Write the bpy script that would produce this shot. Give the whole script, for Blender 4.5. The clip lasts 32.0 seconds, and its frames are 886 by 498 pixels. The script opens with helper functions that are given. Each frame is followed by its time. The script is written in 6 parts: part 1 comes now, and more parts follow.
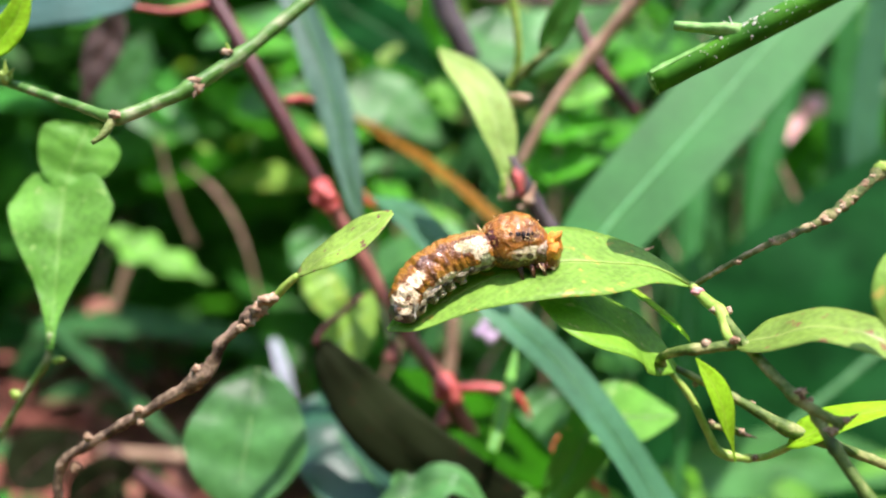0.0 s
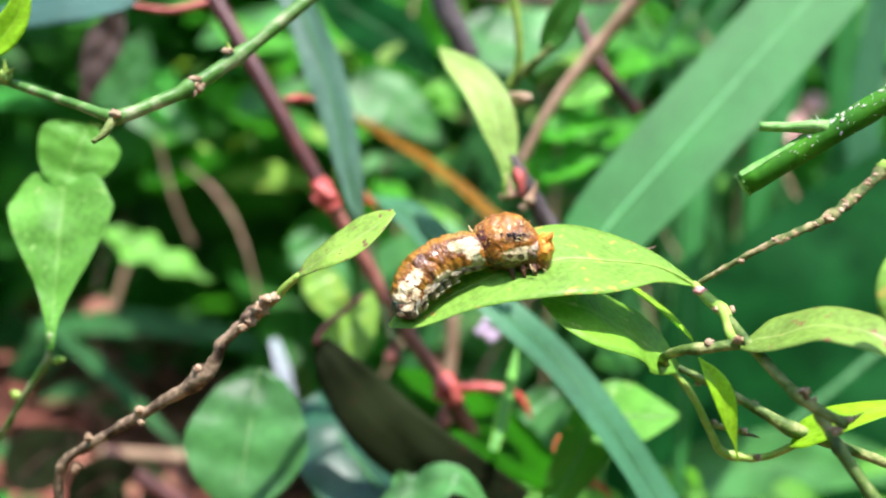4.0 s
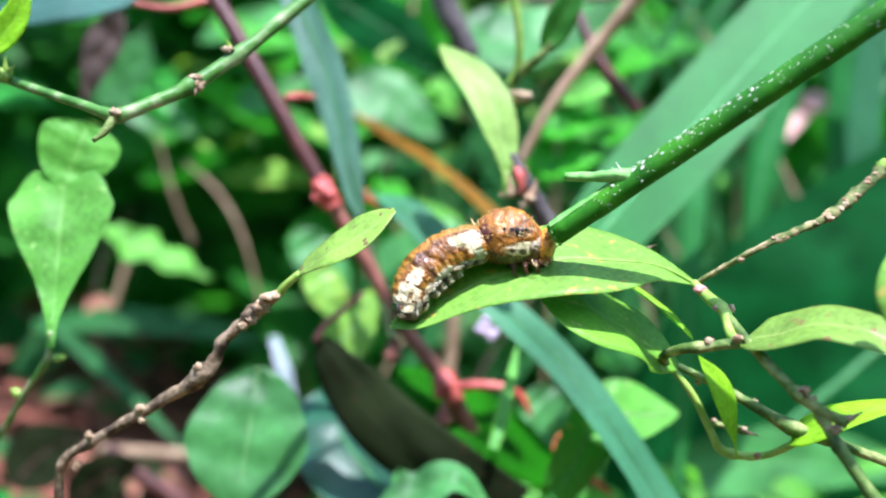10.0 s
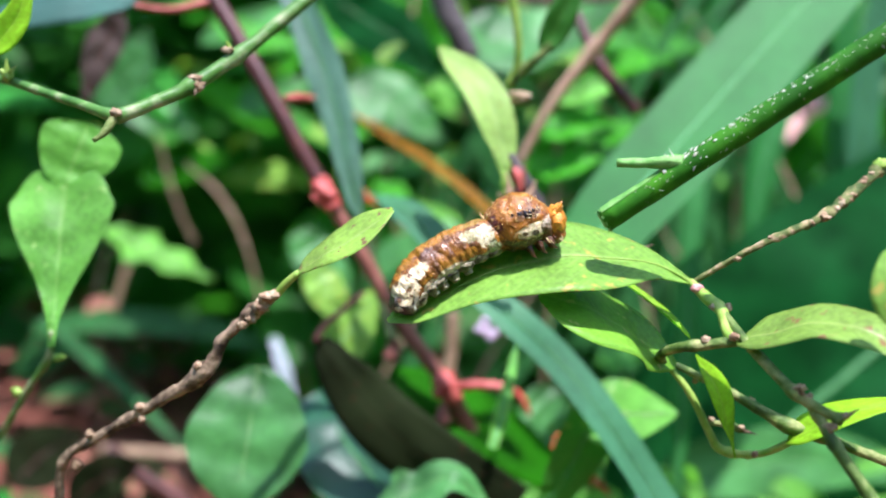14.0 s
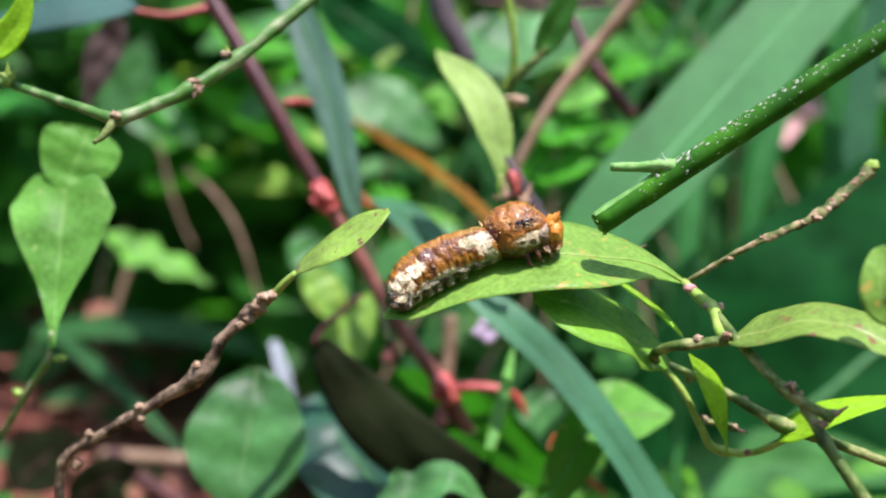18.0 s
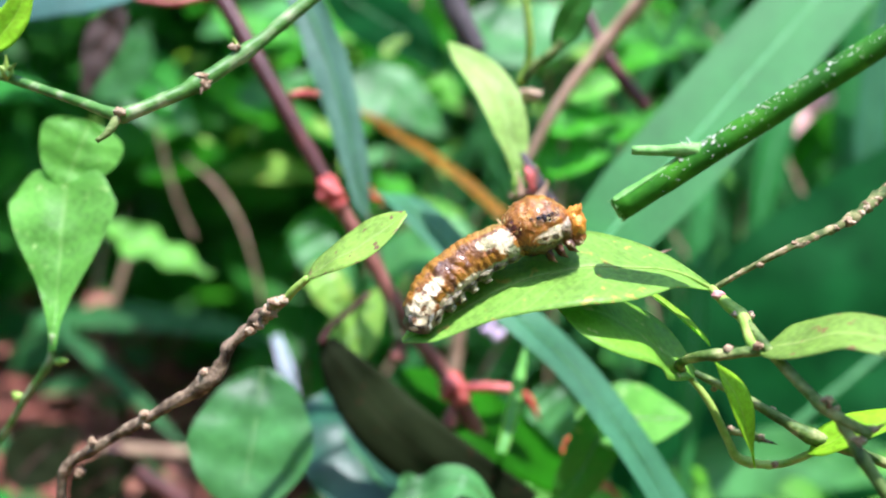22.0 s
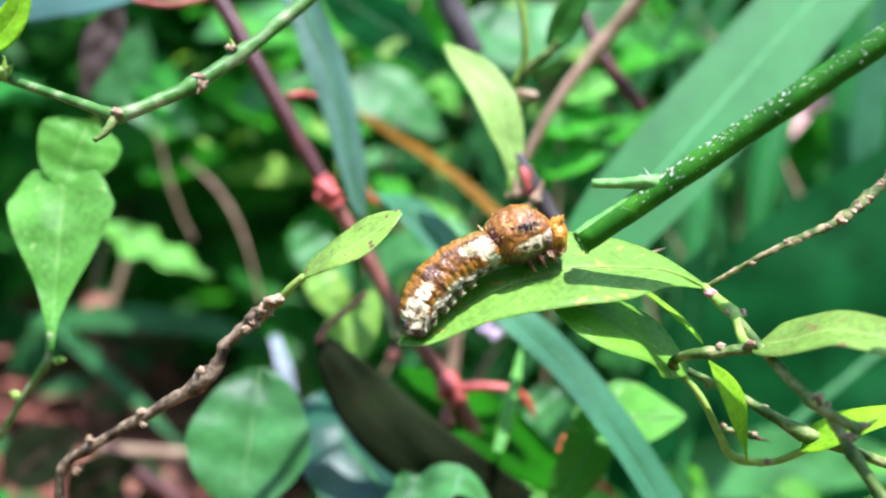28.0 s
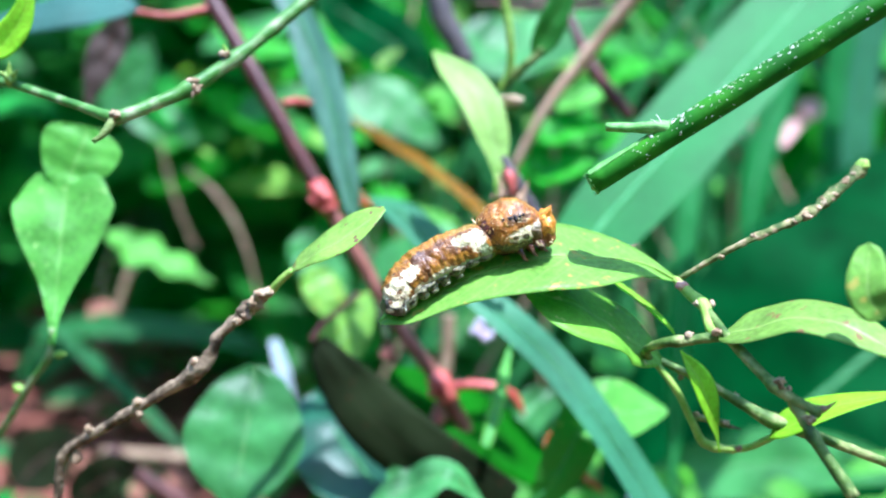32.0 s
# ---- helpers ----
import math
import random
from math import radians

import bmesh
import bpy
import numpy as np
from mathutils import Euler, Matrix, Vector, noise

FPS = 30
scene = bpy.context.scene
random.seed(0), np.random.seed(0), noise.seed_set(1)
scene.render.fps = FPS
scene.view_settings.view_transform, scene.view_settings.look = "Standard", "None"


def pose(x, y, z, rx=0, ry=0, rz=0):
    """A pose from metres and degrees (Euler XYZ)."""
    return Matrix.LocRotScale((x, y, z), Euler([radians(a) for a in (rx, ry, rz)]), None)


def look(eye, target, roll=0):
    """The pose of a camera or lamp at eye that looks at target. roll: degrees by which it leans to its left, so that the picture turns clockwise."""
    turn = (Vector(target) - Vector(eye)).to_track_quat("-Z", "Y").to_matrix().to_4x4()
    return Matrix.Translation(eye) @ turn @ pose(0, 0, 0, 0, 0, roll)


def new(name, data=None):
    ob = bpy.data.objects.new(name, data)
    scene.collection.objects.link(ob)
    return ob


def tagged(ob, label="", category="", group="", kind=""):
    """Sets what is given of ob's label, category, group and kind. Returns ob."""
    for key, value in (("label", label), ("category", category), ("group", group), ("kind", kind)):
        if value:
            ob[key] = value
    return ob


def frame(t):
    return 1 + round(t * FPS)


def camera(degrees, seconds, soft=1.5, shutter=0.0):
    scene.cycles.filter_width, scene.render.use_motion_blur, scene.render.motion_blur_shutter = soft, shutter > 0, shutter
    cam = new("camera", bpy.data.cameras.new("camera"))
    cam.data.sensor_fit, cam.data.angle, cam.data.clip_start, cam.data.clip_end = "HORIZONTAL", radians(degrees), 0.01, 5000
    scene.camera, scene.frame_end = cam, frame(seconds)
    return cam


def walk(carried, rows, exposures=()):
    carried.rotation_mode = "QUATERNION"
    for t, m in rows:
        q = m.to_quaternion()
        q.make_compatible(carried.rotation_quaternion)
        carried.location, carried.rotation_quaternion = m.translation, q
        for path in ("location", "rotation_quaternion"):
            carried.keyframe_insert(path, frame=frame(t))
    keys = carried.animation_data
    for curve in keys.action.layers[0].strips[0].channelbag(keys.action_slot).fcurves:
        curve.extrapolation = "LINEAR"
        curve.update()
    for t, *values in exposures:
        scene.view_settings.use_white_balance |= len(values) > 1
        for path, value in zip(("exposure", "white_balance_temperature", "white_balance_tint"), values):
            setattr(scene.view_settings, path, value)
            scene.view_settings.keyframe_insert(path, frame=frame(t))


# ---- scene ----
cam = camera(50, 32.0, soft=2.1)
cam.data.dof.use_dof = True
cam.data.dof.focus_distance = 0.180
cam.data.dof.aperture_fstop = 7.6
walk(cam, [
    (0.0, pose(-0.00023, 0.00154, 0.18086, 89.73, -0.07, 0.03)),
    (0.5, pose(0.00036, 0.00030, 0.18007, 89.89, -0.02, 0.02)),
    (1.0, pose(0.00286, -0.00353, 0.17802, 90.20, 0.02, 0.20)),
    (1.5, pose(0.00124, -0.00131, 0.17951, 90.05, 0.02, 0.04)),
    (2.0, pose(0.00215, -0.00245, 0.17900, 90.10, -0.01, 0.14)),
    (2.5, pose(0.00039, -0.00012, 0.17988, 89.95, 0.02, -0.03)),
    (3.0, pose(0.00022, 0.00053, 0.18012, 89.79, -0.03, -0.02)),
    (3.5, pose(-0.00135, 0.00288, 0.18123, 89.63, -0.02, -0.10)),
    (5.5, pose(0.00124, -0.00171, 0.17869, 90.09, 0.04, 0.11)),
    (6.0, pose(0.00074, -0.00096, 0.17899, 90.02, 0.07, 0.09)),
    (6.5, pose(-0.00080, 0.00118, 0.18024, 89.78, -0.02, -0.04)),
    (7.0, pose(-0.00057, 0.00107, 0.18097, 89.60, -0.13, -0.02)),
    (7.5, pose(-0.00215, 0.00414, 0.18201, 89.35, -0.10, -0.12)),
    (8.0, pose(-0.00280, 0.00502, 0.18243, 89.19, -0.10, -0.21)),
    (8.5, pose(-0.00250, 0.00463, 0.18229, 89.39, -0.08, -0.18)),
    (9.0, pose(-0.00003, 0.00054, 0.17932, 89.82, 0.09, -0.07)),
    (9.5, pose(-0.00162, 0.00322, 0.18105, 89.62, -0.01, -0.10)),
    (10.0, pose(-0.00102, 0.00205, 0.18103, 89.55, -0.05, -0.08)),
    (10.5, pose(-0.00171, 0.00360, 0.18198, 89.43, -0.11, -0.09)),
    (11.0, pose(-0.00135, 0.00281, 0.18128, 89.50, -0.08, -0.12)),
    (11.5, pose(-0.00137, 0.00245, 0.18122, 89.55, -0.04, -0.11)),
    (12.0, pose(-0.00173, 0.00335, 0.18169, 89.49, -0.09, -0.10)),
    (12.5, pose(-0.00081, 0.00186, 0.18097, 89.58, -0.06, -0.07)),
    (13.0, pose(-0.00089, 0.00200, 0.18082, 89.66, -0.02, -0.09)),
    (13.5, pose(-0.00116, 0.00186, 0.18035, 89.76, 0.01, -0.11)),
    (14.0, pose(-0.00042, 0.00099, 0.18047, 89.68, -0.03, -0.00)),
    (14.5, pose(-0.00178, 0.00297, 0.18163, 89.53, -0.08, -0.13)),
    (16.5, pose(0.00102, -0.00197, 0.17861, 90.14, 0.09, 0.09)),
    (17.0, pose(0.00100, -0.00155, 0.17888, 90.11, 0.05, 0.10)),
    (17.5, pose(0.00047, -0.00090, 0.17901, 90.11, 0.03, 0.07)),
    (18.0, pose(0.00062, -0.00123, 0.17924, 90.09, 0.05, 0.05)),
    (18.5, pose(0.00146, -0.00249, 0.17835, 90.16, 0.07, 0.07)),
    (19.0, pose(0.00000, -0.00000, 0.18000, 90.00, 0.00, 0.00)),
    (19.5, pose(0.00043, -0.00096, 0.17901, 89.98, 0.07, -0.04)),
    (20.0, pose(-0.00154, 0.00224, 0.18110, 89.64, -0.07, -0.13)),
    (20.5, pose(-0.00215, 0.00340, 0.18162, 89.40, -0.11, -0.18)),
    (21.0, pose(-0.00330, 0.00572, 0.18255, 89.21, -0.12, -0.18)),
    (21.5, pose(-0.00375, 0.00642, 0.18287, 89.12, -0.17, -0.20)),
    (22.0, pose(-0.00375, 0.00637, 0.18312, 89.12, -0.19, -0.20)),
    (22.5, pose(-0.00260, 0.00443, 0.18207, 89.29, -0.14, -0.09)),
    (23.0, pose(-0.00189, 0.00349, 0.18233, 89.28, -0.20, 0.01)),
    (23.5, pose(-0.00281, 0.00493, 0.18248, 89.22, -0.19, -0.09)),
    (24.0, pose(-0.00093, 0.00133, 0.18051, 89.72, -0.08, 0.01)),
    (24.5, pose(-0.00095, 0.00138, 0.18036, 89.77, -0.07, 0.02)),
    (25.0, pose(-0.00071, 0.00109, 0.18051, 89.77, -0.06, -0.02)),
    (25.5, pose(-0.00055, 0.00078, 0.18024, 89.81, -0.03, 0.01)),
    (27.5, pose(-0.00108, 0.00194, 0.18134, 89.54, -0.15, -0.10)),
    (28.0, pose(-0.00278, 0.00498, 0.18243, 89.27, -0.16, -0.21)),
    (28.5, pose(-0.00230, 0.00437, 0.18190, 89.35, -0.13, -0.17)),
    (29.0, pose(-0.00304, 0.00586, 0.18333, 89.15, -0.30, -0.16)),
    (29.5, pose(-0.00321, 0.00569, 0.18260, 89.20, -0.16, -0.24)),
    (30.0, pose(-0.00269, 0.00460, 0.18232, 89.32, -0.17, -0.18)),
    (30.5, pose(-0.00199, 0.00396, 0.18192, 89.38, -0.15, -0.10)),
    (31.0, pose(-0.00232, 0.00454, 0.18250, 89.29, -0.21, -0.13)),
    (31.5, pose(-0.00279, 0.00511, 0.18203, 89.53, -0.12, -0.12)),
    (32.0, pose(0.00231, -0.00363, 0.17847, 90.17, -0.05, 0.23)),
], exposures=[(0.0, 1.62, 6410, 33), (1.0, 1.60, 6410, 32), (2.0, 1.64, 6360, 26), (3.0, 1.75, 6310, 24), (6.0, 1.70, 5860, 26), (7.0, 1.64, 5710, 22), (8.0, 1.84, 5560, 19),
              (10.0, 1.87, 5560, 21), (12.0, 1.85, 5560, 21), (13.0, 1.88, 5660, 24), (14.0, 1.62, 5810, 26), (17.0, 1.77, 5960, 30), (18.0, 1.33, 6110, 33), (19.0, 1.33, 6060, 31), (20.0, 1.85, 5760, 27),
              (22.0, 1.78, 5710, 26), (24.0, 1.74, 5660, 25), (25.0, 1.70, 5660, 25), (27.0, 1.80, 5610, 24), (29.0, 1.77, 5610, 24), (31.0, 2.02, 5260, 18), (32.0, 1.98, 5070, 16)])

# ---- light: high sun over a thicket, open sky above ----
SUN_FROM = Vector((0.17, -0.40, 1.0)).normalized()
world = bpy.data.worlds.new("sky")
scene.world = world
world.use_nodes = True
wn = world.node_tree
sky = wn.nodes.new("ShaderNodeTexSky")
sky.sky_type = "NISHITA"
sky.sun_disc = False
sky.sun_elevation = math.asin(SUN_FROM.z)
sky.sun_rotation = math.atan2(SUN_FROM.x, SUN_FROM.y)
wn.nodes["Background"].inputs["Strength"].default_value = 0.138
wn.links.new(sky.outputs["Color"], wn.nodes["Background"].inputs["Color"])
sun = new("sun", bpy.data.lights.new("sun", "SUN"))
sun.data.energy = 3.2
sun.data.angle = radians(0.5)
sun.data.color = (1.0, 0.96, 0.88)
sun.matrix_world = look(SUN_FROM * 3, (0, 0, 0))


# ---- materials ----
def nodes(name):
    m = bpy.data.materials.new(name)
    m.use_nodes = True
    return m, m.node_tree, m.node_tree.nodes["Principled BSDF"]


def noise_node(nt, scale, detail=4.0, coord="Object"):
    tc = nt.nodes.new("ShaderNodeTexCoord")
    n = nt.nodes.new("ShaderNodeTexNoise")
    n.inputs["Scale"].default_value = scale
    n.inputs["Detail"].default_value = detail
    nt.links.new(tc.outputs[coord], n.inputs["Vector"])
    return n


def ramp(nt, source, stops):
    r = nt.nodes.new("ShaderNodeValToRGB")
    while len(r.color_ramp.elements) < len(stops):
        r.color_ramp.elements.new(0.5)
    for e, (pos, col) in zip(r.color_ramp.elements, stops):
        e.position, e.color = pos, (*col, 1)
    nt.links.new(source, r.inputs["Fac"])
    return r.outputs["Color"]


def mix(nt, fac, a, b, mode="MIX"):
    m = nt.nodes.new("ShaderNodeMix")
    m.data_type, m.blend_type = "RGBA", mode
    for socket, value in ((m.inputs[0], fac), (m.inputs[6], a), (m.inputs[7], b)):
        if hasattr(value, "links"):
            nt.links.new(value, socket)
        elif isinstance(value, tuple):
            socket.default_value = (*value, 1)
        else:
            socket.default_value = value
    return m.outputs[2]


def calc(nt, op, a, b=0.0):
    m = nt.nodes.new("ShaderNodeMath")
    m.operation = op
    for socket, value in zip(m.inputs, (a, b)):
        if hasattr(value, "links"):
            nt.links.new(value, socket)
        else:
            socket.default_value = value
    return m.outputs[0]


def bump(nt, height, strength, distance, bsdf):
    b = nt.nodes.new("ShaderNodeBump")
    b.inputs["Strength"].default_value = strength
    b.inputs["Distance"].default_value = distance
    nt.links.new(height, b.inputs["Height"])
    nt.links.new(b.outputs["Normal"], bsdf.inputs["Normal"])


def scaled(c, k):
    return tuple(min(1.0, v * k) for v in c)


def leaf_material(name, color, vein=(0.35, 0.5, 0.12), rough=0.38, glow=0.4, veins=11, vein_amount=0.6,
                  spots=0.0, spot_color=(0.1, 0.05, 0.02), parallel=False, island=0.0, gloss=0.2, patchy=0.3):
    """A leaf's skin: two scales of mottling, midrib and side veins from its length and width, light that shines through."""
    m, nt, b = nodes(name)
    big = noise_node(nt, 45, 3).outputs["Fac"]
    col = ramp(nt, big, [(0.34, scaled(color, 1 - patchy)), (0.5, color), (0.68, scaled(color, 1 + patchy))])
    fine = noise_node(nt, 900, 3).outputs["Fac"]
    col = mix(nt, 0.35, col, ramp(nt, fine, [(0.35, scaled(color, 0.6)), (0.65, scaled(color, 1.35))]))
    uv = nt.nodes.new("ShaderNodeUVMap")
    sep = nt.nodes.new("ShaderNodeSeparateXYZ")
    nt.links.new(uv.outputs["UV"], sep.inputs[0])
    across = calc(nt, "ABSOLUTE", calc(nt, "SUBTRACT", sep.outputs["Y"], 0.5))
    rib = calc(nt, "SUBTRACT", 1.0, calc(nt, "MULTIPLY", across, 22.0))
    rib = calc(nt, "MAXIMUM", rib, 0.0)
    if parallel:
        side = calc(nt, "SINE", calc(nt, "MULTIPLY", sep.outputs["Y"], 150.0))
    else:
        side = calc(nt, "SINE", calc(nt, "MULTIPLY", calc(nt, "SUBTRACT", sep.outputs["X"], calc(nt, "MULTIPLY", across, 0.45)), veins * 6.283))
    side = calc(nt, "MULTIPLY", calc(nt, "MAXIMUM", calc(nt, "SUBTRACT", side, 0.75 if not parallel else 0.2), 0.0), 1.6 if not parallel else 0.35)
    line = calc(nt, "MINIMUM", calc(nt, "ADD", rib, calc(nt, "MULTIPLY", side, 0.55)), 1.0)
    col = mix(nt, calc(nt, "MULTIPLY", line, vein_amount), col, vein)
    if island:
        geo = nt.nodes.new("ShaderNodeNewGeometry")
        tint = ramp(nt, geo.outputs["Random Per Island"], [(0.0, (0.35, 0.5, 0.3)), (0.4, (0.8, 0.9, 0.7)), (0.75, (1.3, 1.25, 0.9)), (1.0, (0.8, 1.1, 1.2))])
        col = mix(nt, island, col, tint, "MULTIPLY")
    if spots:
        sp = noise_node(nt, 330, 2).outputs["Fac"]
        mask = ramp(nt, sp, [(0.70 - 0.1 * spots, (0, 0, 0)), (0.76 - 0.1 * spots, (1, 1, 1))])
        col = mix(nt, mask, col, spot_color)
    nt.links.new(col, b.inputs["Base Color"])
    b.inputs["Roughness"].default_value = rough
    b.inputs["Specular IOR Level"].default_value = gloss
    bump(nt, calc(nt, "SUBTRACT", fine, calc(nt, "MULTIPLY", line, 0.8)), 0.35, 0.0004, b)
    tr = nt.nodes.new("ShaderNodeBsdfTranslucent")
    nt.links.new(mix(nt, 1.0, col, (1.0, 1.15, 0.45), "MULTIPLY"), tr.inputs["Color"])
    mx = nt.nodes.new("ShaderNodeMixShader")
    mx.inputs[0].default_value = glow
    nt.links.new(b.outputs[0], mx.inputs[1])
    nt.links.new(tr.outputs[0], mx.inputs[2])
    nt.links.new(mx.outputs[0], nt.nodes["Material Output"].inputs["Surface"])
    return m


def bark_material(name, stops, rough=0.65, scale=260, depth=0.0006, stretch=True, specks=None):
    """Bark or stem skin, mottled along its length, with fine relief."""
    m, nt, b = nodes(name)
    n1 = noise_node(nt, scale, 5).outputs["Fac"]
    n2 = noise_node(nt, scale * 5, 3).outputs["Fac"]
    col = ramp(nt, n1, stops)
    col = mix(nt, 0.3, col, ramp(nt, n2, [(0.3, (0.3, 0.3, 0.3)), (0.7, (1, 1, 1))]), "MULTIPLY")
    if specks:
        sp = noise_node(nt, 1500, 1).outputs["Fac"]
        col = mix(nt, ramp(nt, sp, [(0.69, (0, 0, 0)), (0.72, (1, 1, 1))]), col, specks)
    nt.links.new(col, b.inputs["Base Color"])
    b.inputs["Roughness"].default_value = rough
    b.inputs["Specular IOR Level"].default_value = 0.25
    bump(nt, n2, 0.5, depth, b)
    return m


def plain_material(name, a, b2, scale, rough=0.5, depth=0.0003, sub=0.0):
    m, nt, b = nodes(name)
    n1 = noise_node(nt, scale, 4).outputs["Fac"]
    nt.links.new(ramp(nt, n1, [(0.35, a), (0.65, b2)]), b.inputs["Base Color"])
    b.inputs["Roughness"].default_value = rough
    b.inputs["Subsurface Weight"].default_value = sub
    b.inputs["Subsurface Radius"].default_value = (0.002, 0.001, 0.0005)
    bump(nt, noise_node(nt, scale * 6, 3).outputs["Fac"], 0.4, depth, b)
    return m


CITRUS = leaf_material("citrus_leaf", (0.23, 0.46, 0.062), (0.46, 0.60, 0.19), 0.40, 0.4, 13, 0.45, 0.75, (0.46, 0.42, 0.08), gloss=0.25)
CITRUS_DARK = leaf_material("citrus_leaf_dark", (0.038, 0.205, 0.016), (0.16, 0.40, 0.06), 0.46, 0.4, 12, 0.5, 0.3, (0.28, 0.33, 0.06), gloss=0.4)
CITRUS_SCARRED = leaf_material("citrus_leaf_scarred", (0.14, 0.34, 0.025), (0.28, 0.48, 0.09), 0.45, 0.22, 12, 0.4, 0.3, (0.40, 0.45, 0.14), gloss=0.2, patchy=0.4)
CITRUS_SPOTTED = leaf_material("citrus_leaf_spotted", (0.25, 0.43, 0.065), (0.42, 0.53, 0.15), 0.4, 0.35, 11, 0.5, 0.6, (0.26, 0.16, 0.06), gloss=0.3, patchy=0.45)
CITRUS_PALE = leaf_material("citrus_leaf_pale", (0.30, 0.50, 0.075), (0.50, 0.60, 0.22), 0.4, 0.4, 9, 0.4, 0.85, (0.24, 0.13, 0.07), gloss=0.3, patchy=0.45)
CITRUS_YOUNG = leaf_material("citrus_leaf_young", (0.30, 0.58, 0.015), (0.48, 0.66, 0.10), 0.4, 0.5, 10, 0.4)
CITRUS_YELLOW = leaf_material("citrus_leaf_yellowing", (0.40, 0.62, 0.15), (0.54, 0.70, 0.28), 0.42, 0.55, 10, 0.5, 0.2, (0.45, 0.36, 0.1))
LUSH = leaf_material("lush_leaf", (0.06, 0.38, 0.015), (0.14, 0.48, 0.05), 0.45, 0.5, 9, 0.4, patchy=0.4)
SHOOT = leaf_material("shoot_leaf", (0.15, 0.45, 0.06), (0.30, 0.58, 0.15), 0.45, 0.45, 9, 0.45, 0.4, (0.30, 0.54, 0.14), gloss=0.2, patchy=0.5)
REED = leaf_material("reed_leaf", (0.026, 0.200, 0.036), (0.095, 0.35, 0.09), 0.55, 0.4, 9, 0.6, parallel=True, gloss=0.25)
GRASS = leaf_material("grass_blade", (0.052, 0.185, 0.082), (0.12, 0.30, 0.15), 0.48, 0.3, 9, 0.35, parallel=True, gloss=0.22)
THIN_GRASS = leaf_material("thin_grass_blade", (0.026, 0.135, 0.030), (0.07, 0.24, 0.07), 0.5, 0.3, 9, 0.35, parallel=True, gloss=0.2)
# lighter and bluer than GRASS: the sky's sheen is put into the colour
GRASS_BLUE_SHEEN = leaf_material("sheen_blue_grass_blade", (0.085, 0.20, 0.125), (0.16, 0.31, 0.2), 0.42, 0.3, 9, 0.3, parallel=True, gloss=0.4)
WILD = leaf_material("wild_leaf", (0.045, 0.255, 0.030), (0.14, 0.40, 0.07), 0.45, 0.45, 9, 0.45, island=1.0, gloss=0.25)
# very dark base green: the shade on these leaves is painted in
BROAD = leaf_material("shade_dark_broad_leaf", (0.006, 0.080, 0.016), (0.014, 0.12, 0.026), 0.6, 0.45, 8, 0.3, gloss=0.06, patchy=0.5)
ROUND = leaf_material("round_leaf", (0.07, 0.245, 0.062), (0.11, 0.33, 0.10), 0.42, 0.4, 7, 0.08, gloss=0.28, patchy=0.75)
BLUEISH = leaf_material("dusty_leaf", (0.018, 0.090, 0.042), (0.035, 0.13, 0.06), 0.36, 0.3, 8, 0.2, gloss=0.5, patchy=0.6)
PURPLE = leaf_material("blue_grey_leaf", (0.045, 0.125, 0.095), (0.09, 0.19, 0.15), 0.6, 0.25, 9, 0.4, gloss=0.12)
PALE = leaf_material("dry_pale_leaf", (0.42, 0.45, 0.52), (0.6, 0.6, 0.6), 0.6, 0.4, 9, 0.3, parallel=True)
RUST = leaf_material("rust_leaf", (0.33, 0.15, 0.006), (0.30, 0.30, 0.02), 0.5, 0.5, 8, 0.5, gloss=0.15)
# near-black olive-brown: the deep shade on the leaf is put into its colour
DARKBROWN = leaf_material("shade_dark_leaf", (0.011, 0.017, 0.005), (0.019, 0.018, 0.007), 0.8, 0.05, 8, 0.4, 0.4, (0.038, 0.016, 0.008), gloss=0.06, patchy=0.5)
GREYBROWN = leaf_material("grey_brown_leaf", (0.085, 0.06, 0.05), (0.12, 0.09, 0.08), 0.7, 0.3, 8, 0.3, gloss=0.15, patchy=0.4)
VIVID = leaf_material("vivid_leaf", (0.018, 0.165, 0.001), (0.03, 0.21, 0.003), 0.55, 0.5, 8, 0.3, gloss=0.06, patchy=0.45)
MIDRIB = bark_material("midrib_skin", [(0.3, (0.16, 0.36, 0.10)), (0.7, (0.34, 0.52, 0.20))], 0.5, 200, 0.0002)
MIDRIB_REED = bark_material("reed_midrib_skin", [(0.3, (0.07, 0.31, 0.09)), (0.7, (0.13, 0.40, 0.14))], 0.5, 200, 0.0002)
MIDRIB_DARK = bark_material("dark_midrib_skin", [(0.3, (0.04, 0.18, 0.05)), (0.7, (0.09, 0.28, 0.09))], 0.5, 200, 0.0002)
RED_EDGE = plain_material("red_edge", (0.42, 0.05, 0.01), (0.6, 0.14, 0.03), 300, 0.5)

TWIG_DEAD = bark_material("weathered_twig", [(0.34, (0.045, 0.032, 0.018)), (0.47, (0.12, 0.084, 0.046)), (0.6, (0.34, 0.25, 0.15))], 0.7, 330)
TWIG_OLIVE = bark_material("olive_twig", [(0.34, (0.035, 0.075, 0.012)), (0.5, (0.10, 0.18, 0.03)), (0.66, (0.32, 0.35, 0.12))], 0.6, 240)
TWIG_GREEN = bark_material("green_twig", [(0.3, (0.032, 0.115, 0.016)), (0.52, (0.085, 0.22, 0.035)), (0.7, (0.40, 0.45, 0.24))], 0.45, 150, 0.0003)
TWIG_CRUST = bark_material("crusty_twig", [(0.36, (0.05, 0.085, 0.016)), (0.52, (0.15, 0.18, 0.05)), (0.62, (0.36, 0.29, 0.14)), (0.74, (0.56, 0.44, 0.28))], 0.75, 420, 0.0007)
